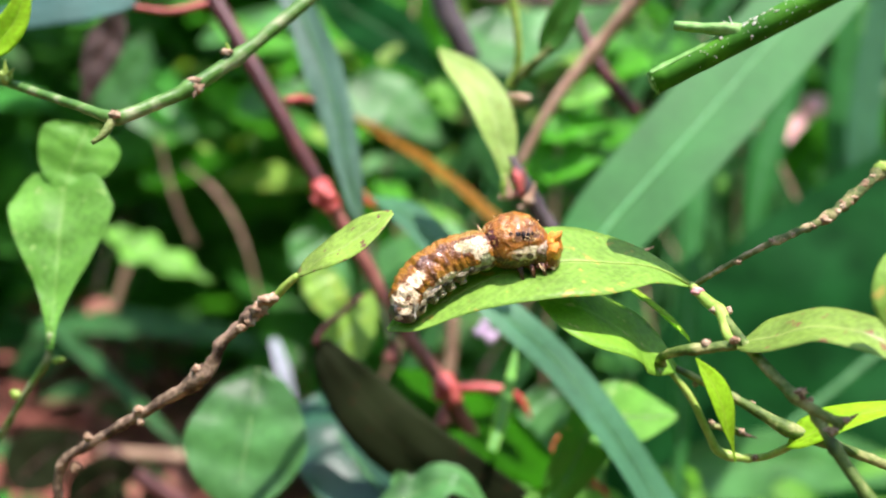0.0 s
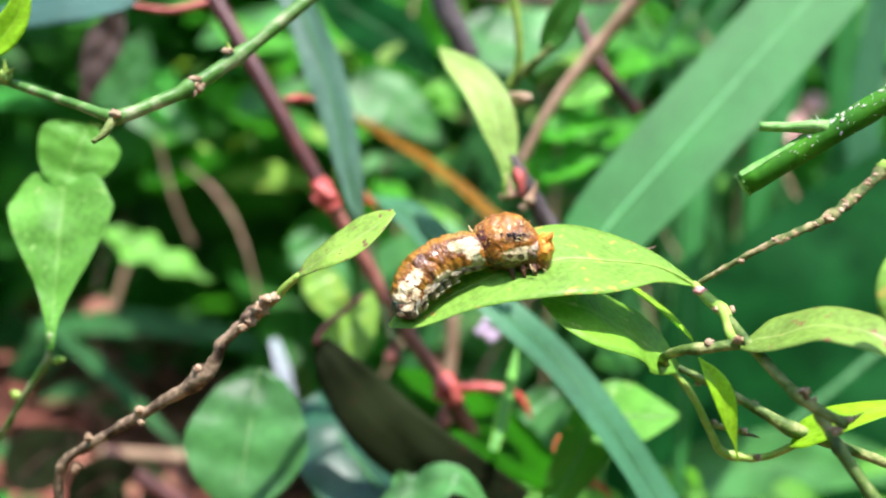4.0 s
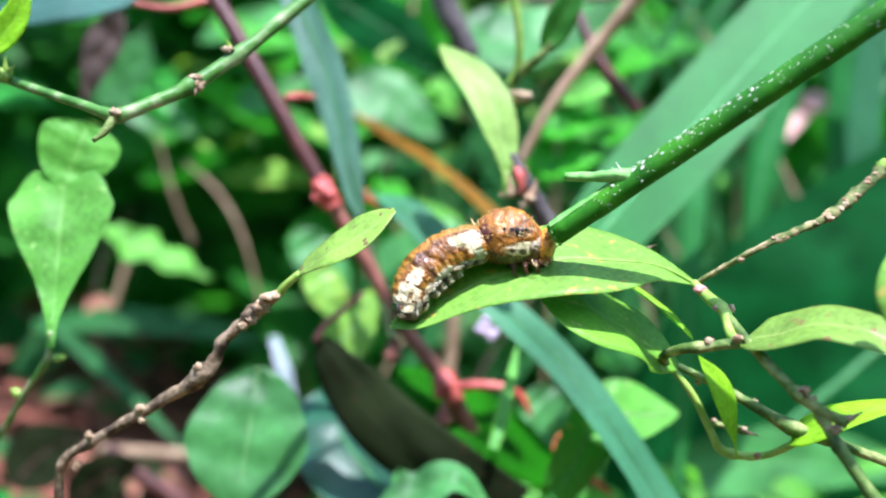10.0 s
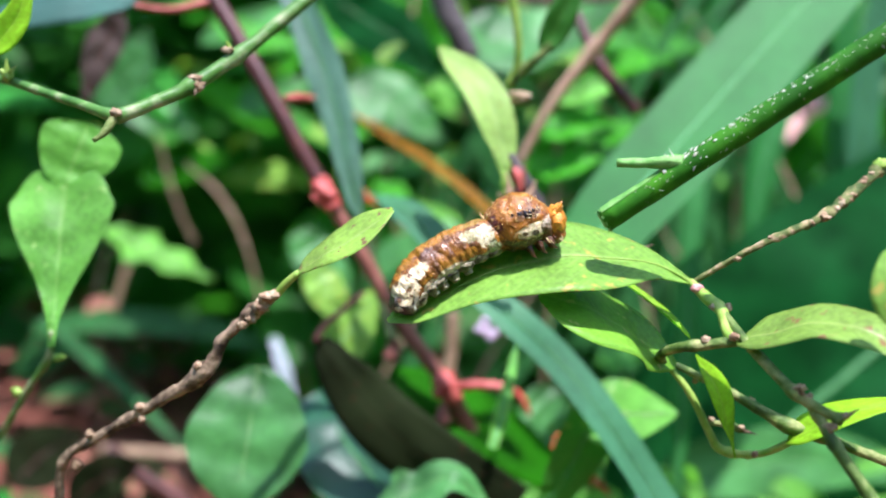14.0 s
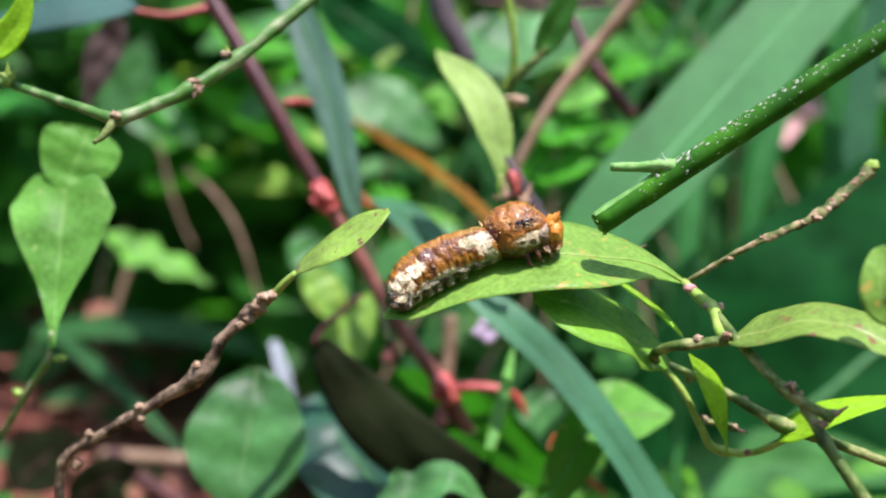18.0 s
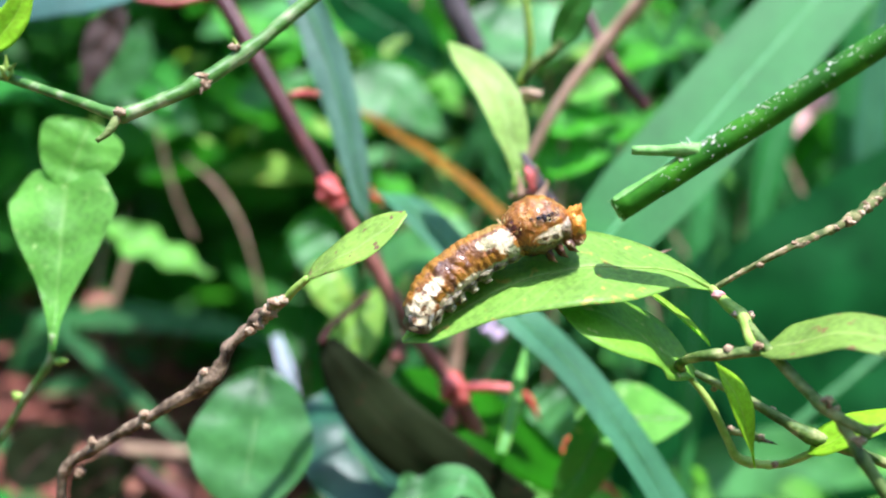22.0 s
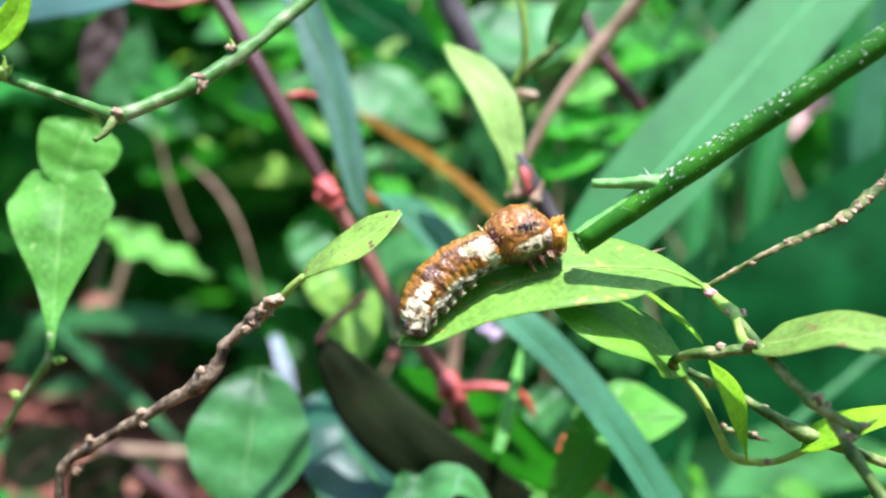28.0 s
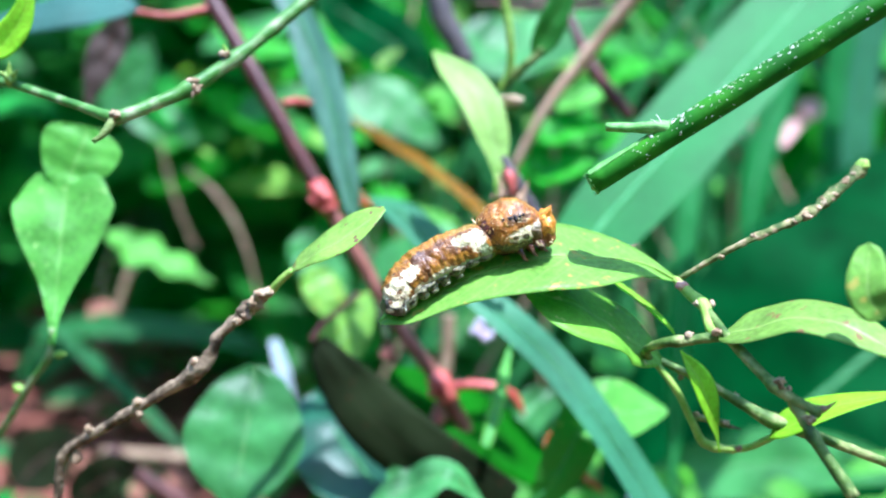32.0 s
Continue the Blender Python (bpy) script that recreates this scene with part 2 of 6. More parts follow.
STEM_DARK = bark_material("dark_green_stem", [(0.3, (0.035, 0.06, 0.022)), (0.6, (0.08, 0.12, 0.045)), (0.75, (0.16, 0.15, 0.08))], 0.5, 200)
PETIOLE = bark_material("petiole_skin", [(0.3, (0.17, 0.36, 0.03)), (0.7, (0.36, 0.50, 0.10))], 0.4, 300, 0.0002)
SCAR = bark_material("corky_scar", [(0.3, (0.20, 0.11, 0.06)), (0.48, (0.36, 0.25, 0.14)), (0.66, (0.60, 0.48, 0.31))], 0.8, 700, 0.0008)
BUD_PINK = plain_material("pink_bud", (0.5, 0.2, 0.2), (0.66, 0.38, 0.30), 800, 0.5)
BUD_BROWN = plain_material("dry_brown_leaf", (0.20, 0.072, 0.042), (0.32, 0.13, 0.078), 300, 0.8)
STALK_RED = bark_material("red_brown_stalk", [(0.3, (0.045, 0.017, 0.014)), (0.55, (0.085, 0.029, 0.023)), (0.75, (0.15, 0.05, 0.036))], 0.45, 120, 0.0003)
# paler pink than STALK_RED, so that the lower stalk looks sunlit
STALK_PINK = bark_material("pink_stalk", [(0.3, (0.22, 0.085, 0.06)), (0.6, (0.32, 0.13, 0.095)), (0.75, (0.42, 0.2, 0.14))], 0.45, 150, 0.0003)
NODE_RED = plain_material("red_node", (0.36, 0.04, 0.03), (0.54, 0.13, 0.10), 300, 0.45)
TAN = bark_material("tan_stem", [(0.3, (0.20, 0.13, 0.075)), (0.6, (0.36, 0.25, 0.15)), (0.8, (0.48, 0.37, 0.25))], 0.6, 100, 0.0003)
# lightened past TAN: sun on the leaning stem is put into the colour
TAN_PINK = bark_material("pinkish_tan_stem", [(0.3, (0.42, 0.26, 0.15)), (0.6, (0.60, 0.40, 0.25)), (0.8, (0.68, 0.52, 0.37))], 0.45, 100, 0.0003)
GREYSTEM = bark_material("grey_stem", [(0.3, (0.06, 0.05, 0.05)), (0.7, (0.14, 0.12, 0.11))], 0.6, 120)
PALE_FLOWER = plain_material("pale_flower", (0.55, 0.4, 0.55), (0.7, 0.6, 0.7), 400, 0.6)
SOIL = bark_material("red_soil", [(0.3, (0.07, 0.021, 0.015)), (0.5, (0.18, 0.058, 0.037)), (0.75, (0.27, 0.105, 0.072))], 0.9, 60, 0.004)
REED_STICK = bark_material("fresh_stick_skin", [(0.3, (0.010, 0.090, 0.002)), (0.55, (0.024, 0.155, 0.003)), (0.75, (0.055, 0.26, 0.006))], 0.68, 120, 0.0002)
REED_STICK.node_tree.nodes["Principled BSDF"].inputs["Specular IOR Level"].default_value = 0.18
STICK_CUT = bark_material("cut_green_wood", [(0.3, (0.10, 0.34, 0.05)), (0.7, (0.26, 0.50, 0.14))], 0.5, 600, 0.0004)
FLECK = plain_material("pale_fleck", (0.55, 0.58, 0.42), (0.75, 0.76, 0.64), 900, 0.7)
BACKDROP = bark_material("far_thicket", [(0.3, (0.012, 0.05, 0.014)), (0.5, (0.03, 0.12, 0.03)), (0.7, (0.07, 0.24, 0.06))], 0.8, 9, 0.01)


def skin_material(name, stops, scale=260, rough=0.24, patches=(), edge=0.5, seed=0, specks=None, relief=0.0006):
    """Wet, mottled caterpillar skin. patches: pigment patches (along, up, reach along, reach up, colour) in mm on the piece that wears it."""
    m, nt, b = nodes(name)

    def grain(size, detail):
        tc = nt.nodes.new("ShaderNodeTexCoord")
        mp = nt.nodes.new("ShaderNodeMapping")
        mp.inputs["Location"].default_value = (seed * 0.0131, seed * 0.0071, -seed * 0.0093)
        n = nt.nodes.new("ShaderNodeTexNoise")
        n.inputs["Scale"].default_value = size
        n.inputs["Detail"].default_value = detail
        nt.links.new(tc.outputs["Object"], mp.inputs["Vector"])
        nt.links.new(mp.outputs[0], n.inputs["Vector"])
        return n.outputs["Fac"]

    col = ramp(nt, grain(scale, 5), stops)
    fine, mid, flecks = grain(scale * 5, 3), grain(520, 2), grain(1250, 3)
    for along, up, reach, tall, paint in patches:
        tc = nt.nodes.new("ShaderNodeTexCoord")
        mp = nt.nodes.new("ShaderNodeMapping")
        mp.vector_type = "TEXTURE"
        mp.inputs["Location"].default_value = (along * 0.001, 0, up * 0.001)
        mp.inputs["Scale"].default_value = (reach * 0.001, 0.05, tall * 0.001)
        nt.links.new(tc.outputs["Object"], mp.inputs["Vector"])
        ln = nt.nodes.new("ShaderNodeVectorMath")
        ln.operation = "LENGTH"
        nt.links.new(mp.outputs[0], ln.inputs[0])
        d = calc(nt, "ADD", ln.outputs["Value"], calc(nt, "MULTIPLY", calc(nt, "SUBTRACT", mid, 0.5), 2.6 * edge * (1.0 if max(paint) > 0.45 else 3.5)))
        d = calc(nt, "ADD", d, calc(nt, "MULTIPLY", calc(nt, "SUBTRACT", flecks, 0.5), 0.6))
        col = mix(nt, ramp(nt, d, [(0.78, (1, 1, 1)), (1.0, (0, 0, 0))]), col, mix(nt, fine, scaled(paint, 0.72), scaled(paint, 1.2)))
    if specks:
        col = mix(nt, ramp(nt, flecks, [(0.60, (0, 0, 0)), (0.66, (0.8, 0.8, 0.8))]), col, specks)
    col = mix(nt, 0.5, col, ramp(nt, fine, [(0.32, (0.36, 0.3, 0.26)), (0.56, (1, 1, 1))]), "MULTIPLY")
    nt.links.new(col, b.inputs["Base Color"])
    nt.links.new(calc(nt, "ADD", calc(nt, "MULTIPLY", mid, 0.4), rough - 0.08), b.inputs["Roughness"])
    b.inputs["Subsurface Weight"].default_value = 0.1
    b.inputs["Subsurface Radius"].default_value = (0.0014, 0.0007, 0.0003)
    b.inputs["Coat Weight"].default_value = 0.35
    b.inputs["Coat Roughness"].default_value = 0.12
    b.inputs["Specular IOR Level"].default_value = 0.4
    bump(nt, calc(nt, "ADD", calc(nt, "MULTIPLY", fine, 0.5), calc(nt, "ADD", mid, calc(nt, "MULTIPLY", flecks, 0.9))), 0.85, relief, b)
    return m


UMBER = [(0.30, (0.065, 0.026, 0.008)), (0.44, (0.16, 0.060, 0.008)), (0.56, (0.31, 0.122, 0.010)), (0.72, (0.48, 0.23, 0.022))]
DARK_TAIL = [(0.34, (0.014, 0.013, 0.008)), (0.5, (0.05, 0.042, 0.022)), (0.62, (0.16, 0.14, 0.08)), (0.76, (0.42, 0.39, 0.26))]
DOME = [(0.30, (0.075, 0.026, 0.007)), (0.43, (0.23, 0.083, 0.007)), (0.57, (0.38, 0.148, 0.010)), (0.76, (0.52, 0.26, 0.028))]
CHALK = (0.80, 0.68, 0.40)
CREAM = (0.62, 0.55, 0.32)
OCHRE = (0.34, 0.155, 0.012)
WINE = (0.10, 0.022, 0.014)
SAGE = (0.33, 0.36, 0.17)
# pigment of the whole body: millimetres from the tail along the back, and up from its middle line
RING_STEP = 2.75
BODY_PATCHES = ((10.0, 4.3, 11.0, 1.15, OCHRE), (6.5, -1.3, 2.4, 0.9, OCHRE), (11.5, -1.4, 2.6, 0.9, (0.30, 0.15, 0.016)), (15.0, -1.2, 1.6, 1.0, OCHRE),
                (6.0, -2.6, 2.8, 1.0, CHALK), (11.0, -2.5, 3.8, 0.9, CREAM), (16.5, -2.8, 3.2, 0.7, SAGE),
                (5.8, 0.9, 3.0, 1.5, CHALK), (2.6, 0.6, 2.8, 2.6, CHALK), (0.0, 0.3, 1.7, 1.5, CHALK), (-0.4, 1.3, 0.6, 0.5, (0.16, 0.08, 0.025)), (0.9, -0.6, 0.5, 0.45, (0.16, 0.08, 0.025)), (1.2, 2.3, 1.5, 1.0, CHALK),
                (4.6, 1.5, 0.6, 0.55, (0.2, 0.10, 0.03)), (2.5, 0.2, 0.9, 0.6, (0.16, 0.08, 0.025)), (2.0, 2.9, 0.6, 0.5, (0.2, 0.10, 0.03)),
                (0.2, -1.9, 2.2, 0.55, (0.62, 0.60, 0.47)), (-2.2, 1.2, 0.5, 0.9, (0.60, 0.56, 0.42)),
                (16.6, 1.8, 1.7, 1.3, (0.46, 0.41, 0.20)), (18.9, 0.7, 1.6, 2.6, CREAM), (19.6, -1.9, 1.3, 1.5, SAGE), (17.6, 4.0, 2.6, 0.8, (0.32, 0.19, 0.03)))


def ring_skin(k):
    """The skin of the k-th body ring, with the pigment that falls on it."""
    s = k * RING_STEP
    here = [(a - s, z, ra, rz, c) for a, z, ra, rz, c in BODY_PATCHES if abs(a - s) < ra + 3]
    return skin_material("body_skin", DARK_TAIL if k < 1 else UMBER, 300, 0.24, here, 0.2, k + 1)


HUMP = skin_material("hump_skin", DOME, 230, 0.27, ((-4.6, 1.0, 1.7, 1.6, WINE), (-0.5, -4.9, 6.0, 2.3, (0.075, 0.03, 0.010)), (2.9, -2.0, 4.4, 1.35, CHALK), (5.6, -1.6, 1.6, 1.5, CHALK),
                                                    (2.6, -2.6, 0.7, 0.45, (0.13, 0.1, 0.06)), (4.5, -2.4, 0.6, 0.5, (0.16, 0.13, 0.08)), (0.6, -2.3, 0.6, 0.35, (0.16, 0.1, 0.04)),
                                                    (2.2, 1.2, 2.6, 1.3, (0.16, 0.075, 0.02))), 0.3, 11, (0.52, 0.33, 0.10), 0.0005)
NECK = skin_material("neck_skin", [(0.36, (0.12, 0.07, 0.03)), (0.48, (0.36, 0.30, 0.19)), (0.7, (0.60, 0.54, 0.38))], 330, 0.35, ((4.4, 1.5, 3.4, 2.0, (0.24, 0.105, 0.016)), (4.6, -4.6, 3.0, 1.4, (0.14, 0.06, 0.02))), 0.3, 12)
GREY_BELLY = skin_material("grey_belly_skin", [(0.38, (0.028, 0.024, 0.014)), (0.50, (0.24, 0.215, 0.11)), (0.64, (0.60, 0.53, 0.32))], 420, 0.4, seed=13)
UNDERSIDE = skin_material("underside_skin", [(0.3, (0.05, 0.016, 0.006)), (0.6, (0.16, 0.058, 0.016)), (0.8, (0.30, 0.13, 0.04))], 400, 0.35, seed=14)
ORANGE = skin_material("orange_skin", [(0.3, (0.55, 0.17, 0.008)), (0.6, (0.78, 0.32, 0.015)), (0.8, (0.86, 0.52, 0.10))], 500, 0.4, seed=15)
HEAD_BROWN = skin_material("head_skin", [(0.3, (0.14, 0.038, 0.008)), (0.6, (0.36, 0.12, 0.015)), (0.8, (0.55, 0.22, 0.04))], 400, 0.34, seed=16)
SPIKE = plain_material("pale_spike", (0.62, 0.44, 0.14), (0.8, 0.66, 0.36), 900, 0.4)
CRIMSON = skin_material("crimson_horn", [(0.3, (0.5, 0.004, 0.012)), (0.7, (0.68, 0.012, 0.02))], 300, 0.2, seed=17)
EYESPOT = plain_material("black_spot", (0.01, 0.009, 0.008), (0.03, 0.022, 0.02), 900, 0.2)


# ---- building tools ----
ORIGIN = {}


def thing(name, at, label, category, group="", kind=""):
    ob = tagged(new(name), label, category, group, kind)
    ob.location = at
    ORIGIN[name if ob.name == name else ob.name] = Vector(at)
    return ob


def part(name, bm, material, parent=None, label="", pivot=None):
    """Links a bmesh, drawn in world metres, as one smooth mesh under its thing or part; pivot: its own turning point."""
    mesh = bpy.data.meshes.new(name)
    base = ORIGIN[parent.name] if parent else Vector((0, 0, 0))
    here = Vector(pivot) if pivot else base
    bmesh.ops.translate(bm, verts=bm.verts, vec=-here)
    bm.to_mesh(mesh)
    bm.free()
    mesh.polygons.foreach_set("use_smooth", [True] * len(mesh.polygons))
    mesh.materials.append(material)
    ob = new(name, mesh)
    ob.location = here - base
    ORIGIN[ob.name] = here
    if parent:
        ob.parent = parent
    if label:
        ob["label"] = label
    return ob


def spline(points, n):
    """n + 1 points on a smooth curve through the given ones."""
    p = [Vector(q) for q in points]
    p = [2 * p[0] - p[1]] + p + [2 * p[-1] - p[-2]]
    out = []
    m = len(p) - 3
    for i in range(n + 1):
        s = min(i / n * m, m - 1e-6)
        k, f = int(s), s - int(s)
        a, b, c, d = p[k:k + 4]
        out.append(0.5 * ((2 * b) + (c - a) * f + (2 * a - 5 * b + 4 * c - d) * f * f + (3 * b - a - 3 * c + d) * f ** 3))
    return out


def tube(points, radii, n=24, sides=10, rough=0.08, swell=(), seed=0):
    """A stem along a smooth curve; radii in mm at its ends (and between); swell: (where, how much, how long) knots."""
    bm = bmesh.new()
    c = spline(points, n)
    rr = [r * 0.001 for r in (radii if hasattr(radii, "__len__") else (radii, radii))]
    up = Vector((0.13, -0.9, 0.4))
    rings = []
    for i, q in enumerate(c):
        t = (c[min(i + 1, n)] - c[max(i - 1, 0)]).normalized()
        a = t.cross(up).normalized()
        b = t.cross(a)
        u = i / n
        s = u * (len(rr) - 1)
        k = min(int(s), len(rr) - 2)
        r = rr[k] * (1 - (s - k)) + rr[k + 1] * (s - k)
        for where, much, long in swell:
            r *= 1 + much * math.exp(-((u - where) / long) ** 2)
        ring = []
        for j in range(sides):
            w = 2 * math.pi * j / sides
            wob = 1 + rough * (noise.noise(q * 420 + Vector((math.cos(w), math.sin(w), seed)) * 1.3) + 0.6 * noise.noise(q * 1300 + Vector((math.cos(w), math.sin(w), seed)) * 2.2))
            ring.append(bm.verts.new(q + (a * math.cos(w) + b * math.sin(w)) * r * wob))
        rings.append(ring)
    for r0, r1 in zip(rings, rings[1:]):
        for j in range(sides):
            bm.faces.new((r0[j], r0[(j + 1) % sides], r1[(j + 1) % sides], r1[j]))
    for ring, q, flip in ((rings[0], c[0], True), (rings[-1], c[-1], False)):
        mid = bm.verts.new(q)
        for j in range(sides):
            f = (ring[j], ring[(j + 1) % sides], mid)
            bm.faces.new(f[::-1] if flip else f)
    bmesh.ops.recalc_face_normals(bm, faces=bm.faces)
    return bm


def lance(u):
    return math.sin(math.pi * min(1, u ** 0.85)) ** 0.8 * (1 - 0.25 * u)


def oval(u):
    return math.sqrt(max(0.0, 1 - (2 * u - 1) ** 2))


def blade(u):
    return min(1.0, (1 - u) ** 0.55 * 1.25, 0.55 + u * 1.2)


def profile(u, steps):
    """A smooth outline through (where, how wide) steps."""
    for k in range(len(steps) - 1):
        (a, wa), (b, wb) = steps[k], steps[k + 1]
        if u <= b:
            before = steps[max(0, k - 1)]
            after = steps[min(len(steps) - 1, k + 2)]
            f = (u - a) / (b - a)
            m0 = (wb - before[1]) / max(1e-6, b - before[0]) * (b - a)
            m1 = (after[1] - wa) / max(1e-6, after[0] - a) * (b - a)
            return (2 * f ** 3 - 3 * f * f + 1) * wa + (f ** 3 - 2 * f * f + f) * m0 + (3 * f * f - 2 * f ** 3) * wb + (f ** 3 - f * f) * m1
    return steps[-1][1]


def wing(u):
    """Heart-shaped leaf-stalk wing: a narrow foot, two round shoulders."""
    return profile(u, ((0.0, 0.08), (0.14, 0.11), (0.26, 0.22), (0.37, 0.38), (0.51, 0.62), (0.66, 0.81), (0.8, 0.94), (0.91, 1.0), (1.0, 0.9)))


def leaf(points, face, half, shape=lance, fold=0.15, wave=0.0, teeth=0.0, n=22, m=8, thick=0.12, bm=None, seed=0, bend=0.0, lobe=0.0):
    """A leaf blade along its midrib. face: where its upper side looks; half: half its width in mm; fold: how far the
    sides rise off the midrib; wave: ripple in mm; teeth: notches in mm; thick: mm; bend: sideways droop."""
    bm = bm or bmesh.new()
    uvl = bm.loops.layers.uv.verify()
    c = spline(points, n)
    f0 = Vector(face).normalized()
    sheets = []
    for lift in ((0, -thick * 0.001) if thick else (0,)):
        grid = []
        for i, q in enumerate(c):
            t = (c[min(i + 1, n)] - c[max(i - 1, 0)]).normalized()
            s = t.cross(f0).normalized()
            nn = s.cross(t).normalized()
            u = i / n
            w = half * 0.001 * shape(u)
            row = []
            for j in range(m + 1):
                v = 2 * j / m - 1
                edge = w * v
                if teeth and j in (0, m) and 0.03 < u < 0.98:
                    edge += math.copysign(teeth * 0.001 * (1 if i % 2 else -1), v)
                rise = fold * abs(v) * w - bend * v * w * abs(v) + wave * 0.001 * noise.noise(Vector((u * 5 + seed, v * 1.5, seed * 3.1)))
                ahead = lobe * 0.001 * (math.sin(math.pi * min(1.0, abs(v)) ** 1.25) - 0.45 * abs(v) ** 4) * max(0.0, (u - 0.55) / 0.45) ** 2
                row.append((bm.verts.new(q + s * edge + nn * (rise + lift) + t * ahead), (u, (v + 1) / 2)))
            grid.append(row)
        sheets.append(grid)

    def quad(a, b, cc, d):
        if len({a[0], b[0], cc[0], d[0]}) < 4:
            return
        fc = bm.faces.new((a[0], b[0], cc[0], d[0]))
        for loop, k in zip(fc.loops, (a, b, cc, d)):
            loop[uvl].uv = k[1]
    for k, g in enumerate(sheets):
        for i in range(n):
            for j in range(m):
                q = (g[i][j], g[i + 1][j], g[i + 1][j + 1], g[i][j + 1])
                quad(*(q if k else q[::-1]))
    if thick:
        a, b = sheets
        for i in range(n):
            quad(a[i][0], a[i + 1][0], b[i + 1][0], b[i][0])
            quad(b[i][m], b[i + 1][m], a[i + 1][m], a[i][m])
    return bm


def blob(at, rx, ry, rz, bumps=0.1, scale=600, seed=0, seg=20, rings=12, tilt=0.0):
    """A lumpy rounded body, radii in mm."""
    bm = bmesh.new()
    bmesh.ops.create_uvsphere(bm, u_segments=seg, v_segments=rings, radius=1)
    for v in bm.verts:
        d = v.co.copy()
        k = 1 + bumps * noise.noise(d * scale / 300 + Vector((seed * 7.3, seed, 0)))
        v.co = Vector((d.x * rx, d.y * ry, d.z * rz)) * (0.001 * k)
    bmesh.ops.transform(bm, verts=bm.verts, matrix=Matrix.Translation(at) @ pose(0, 0, 0, 0, tilt, 0))
    return bm


def cone(at, way, radius, length, sides=7, bend=0.0):
    """A thorn, spike or small leg; mm."""
    w = Vector(way).normalized()
    q = Vector(at)
    side = w.orthogonal().normalized()
    return tube([q, q + w * length * 0.0005 + side * bend * 0.0004, q + w * length * 0.001], (radius, radius * 0.6, radius * 0.08), 6, sides, 0.05)


def merge(*meshes):
    """Joins bmeshes into the first."""
    first = meshes[0]
    for other in meshes[1:]:
        tmp = bpy.data.meshes.new("tmp")
        other.to_mesh(tmp)
        other.free()
        first.from_mesh(tmp)
        bpy.data.meshes.remove(tmp)
    return first


def knots(parent, places, radius, material=SCAR, name="leaf_scar", seed=0):
    """Corky scars and dormant buds along a twig, no two alike."""
    rnd = random.Random(seed)
    for q in places:
        r = radius * rnd.uniform(0.7, 1.15)
        q = Vector(q) + Vector((rnd.uniform(-0.3, 0.3), -r * 0.4, rnd.uniform(-0.3, 0.6))) * 0.001
        lumps = [blob(q, r * rnd.uniform(0.8, 1.3), r * 0.8, r * rnd.uniform(0.6, 0.9), 0.7, 1200, rnd.random() * 9, 14, 10)]
        for k in range(rnd.choice((1, 2, 2, 3))):
            d = Vector((rnd.uniform(-1, 1), rnd.uniform(-0.6, 0), rnd.uniform(-0.7, 1))) * (r * 0.00075)
            lumps.append(blob(q + d, r * rnd.uniform(0.25, 0.55), r * 0.4, r * rnd.uniform(0.25, 0.6), 0.7, 1200, rnd.random() * 9, 10, 7))
        part(name, merge(*lumps), material, parent)


# ---- ground and far thicket ----
def ground():
    bm = bmesh.new()
    rows = []
    for i in range(61):
        y = -1.9 + 4.5 * i / 60 if 0 < i < 60 else math.copysign(40.0, i - 30)
        row = []
        for j in range(61):
            x = -1.7 + 3.4 * j / 60
            if j in (0, 60):
                x = math.copysign(40, x)
            h = 0.02 * noise.noise(Vector((x * 5, y * 5, 2.0))) + 0.008 * noise.noise(Vector((x * 22, y * 22, 7.0)))
            h += 0.12 * math.exp(-((x + 0.36) / 0.17) ** 2 - ((y - 0.86) / 0.22) ** 2)
            row.append(bm.verts.new((x, y, h - 0.012)))
        rows.append(row)
    for a, b in zip(rows, rows[1:]):
        for j in range(60):
            bm.faces.new((a[j], a[j + 1], b[j + 1], b[j]))
    tagged(part("ground", bm, SOIL), "bare reddish brown soil under the thicket", "ground", kind="structure")
    bm = bmesh.new()
    ring = []
    for i in range(41):
        a = radians(-200 + 400 * i / 40)
        r = 3.2 + 0.3 * math.sin(i * 1.7)
        ring.append([bm.verts.new((r * math.sin(a), r * math.cos(a), z + 0.15 * math.sin(i * 2.3 + z * 3))) for z in (-0.3, 0.3, 0.8, 1.3)])
    for a, b in zip(ring, ring[1:]):
        for j in range(3):
            bm.faces.new((a[j], b[j], b[j + 1], a[j + 1]))
    tagged(part("backdrop", bm, BACKDROP), "dark green distance behind the thicket", "backdrop", kind="structure")


ground()


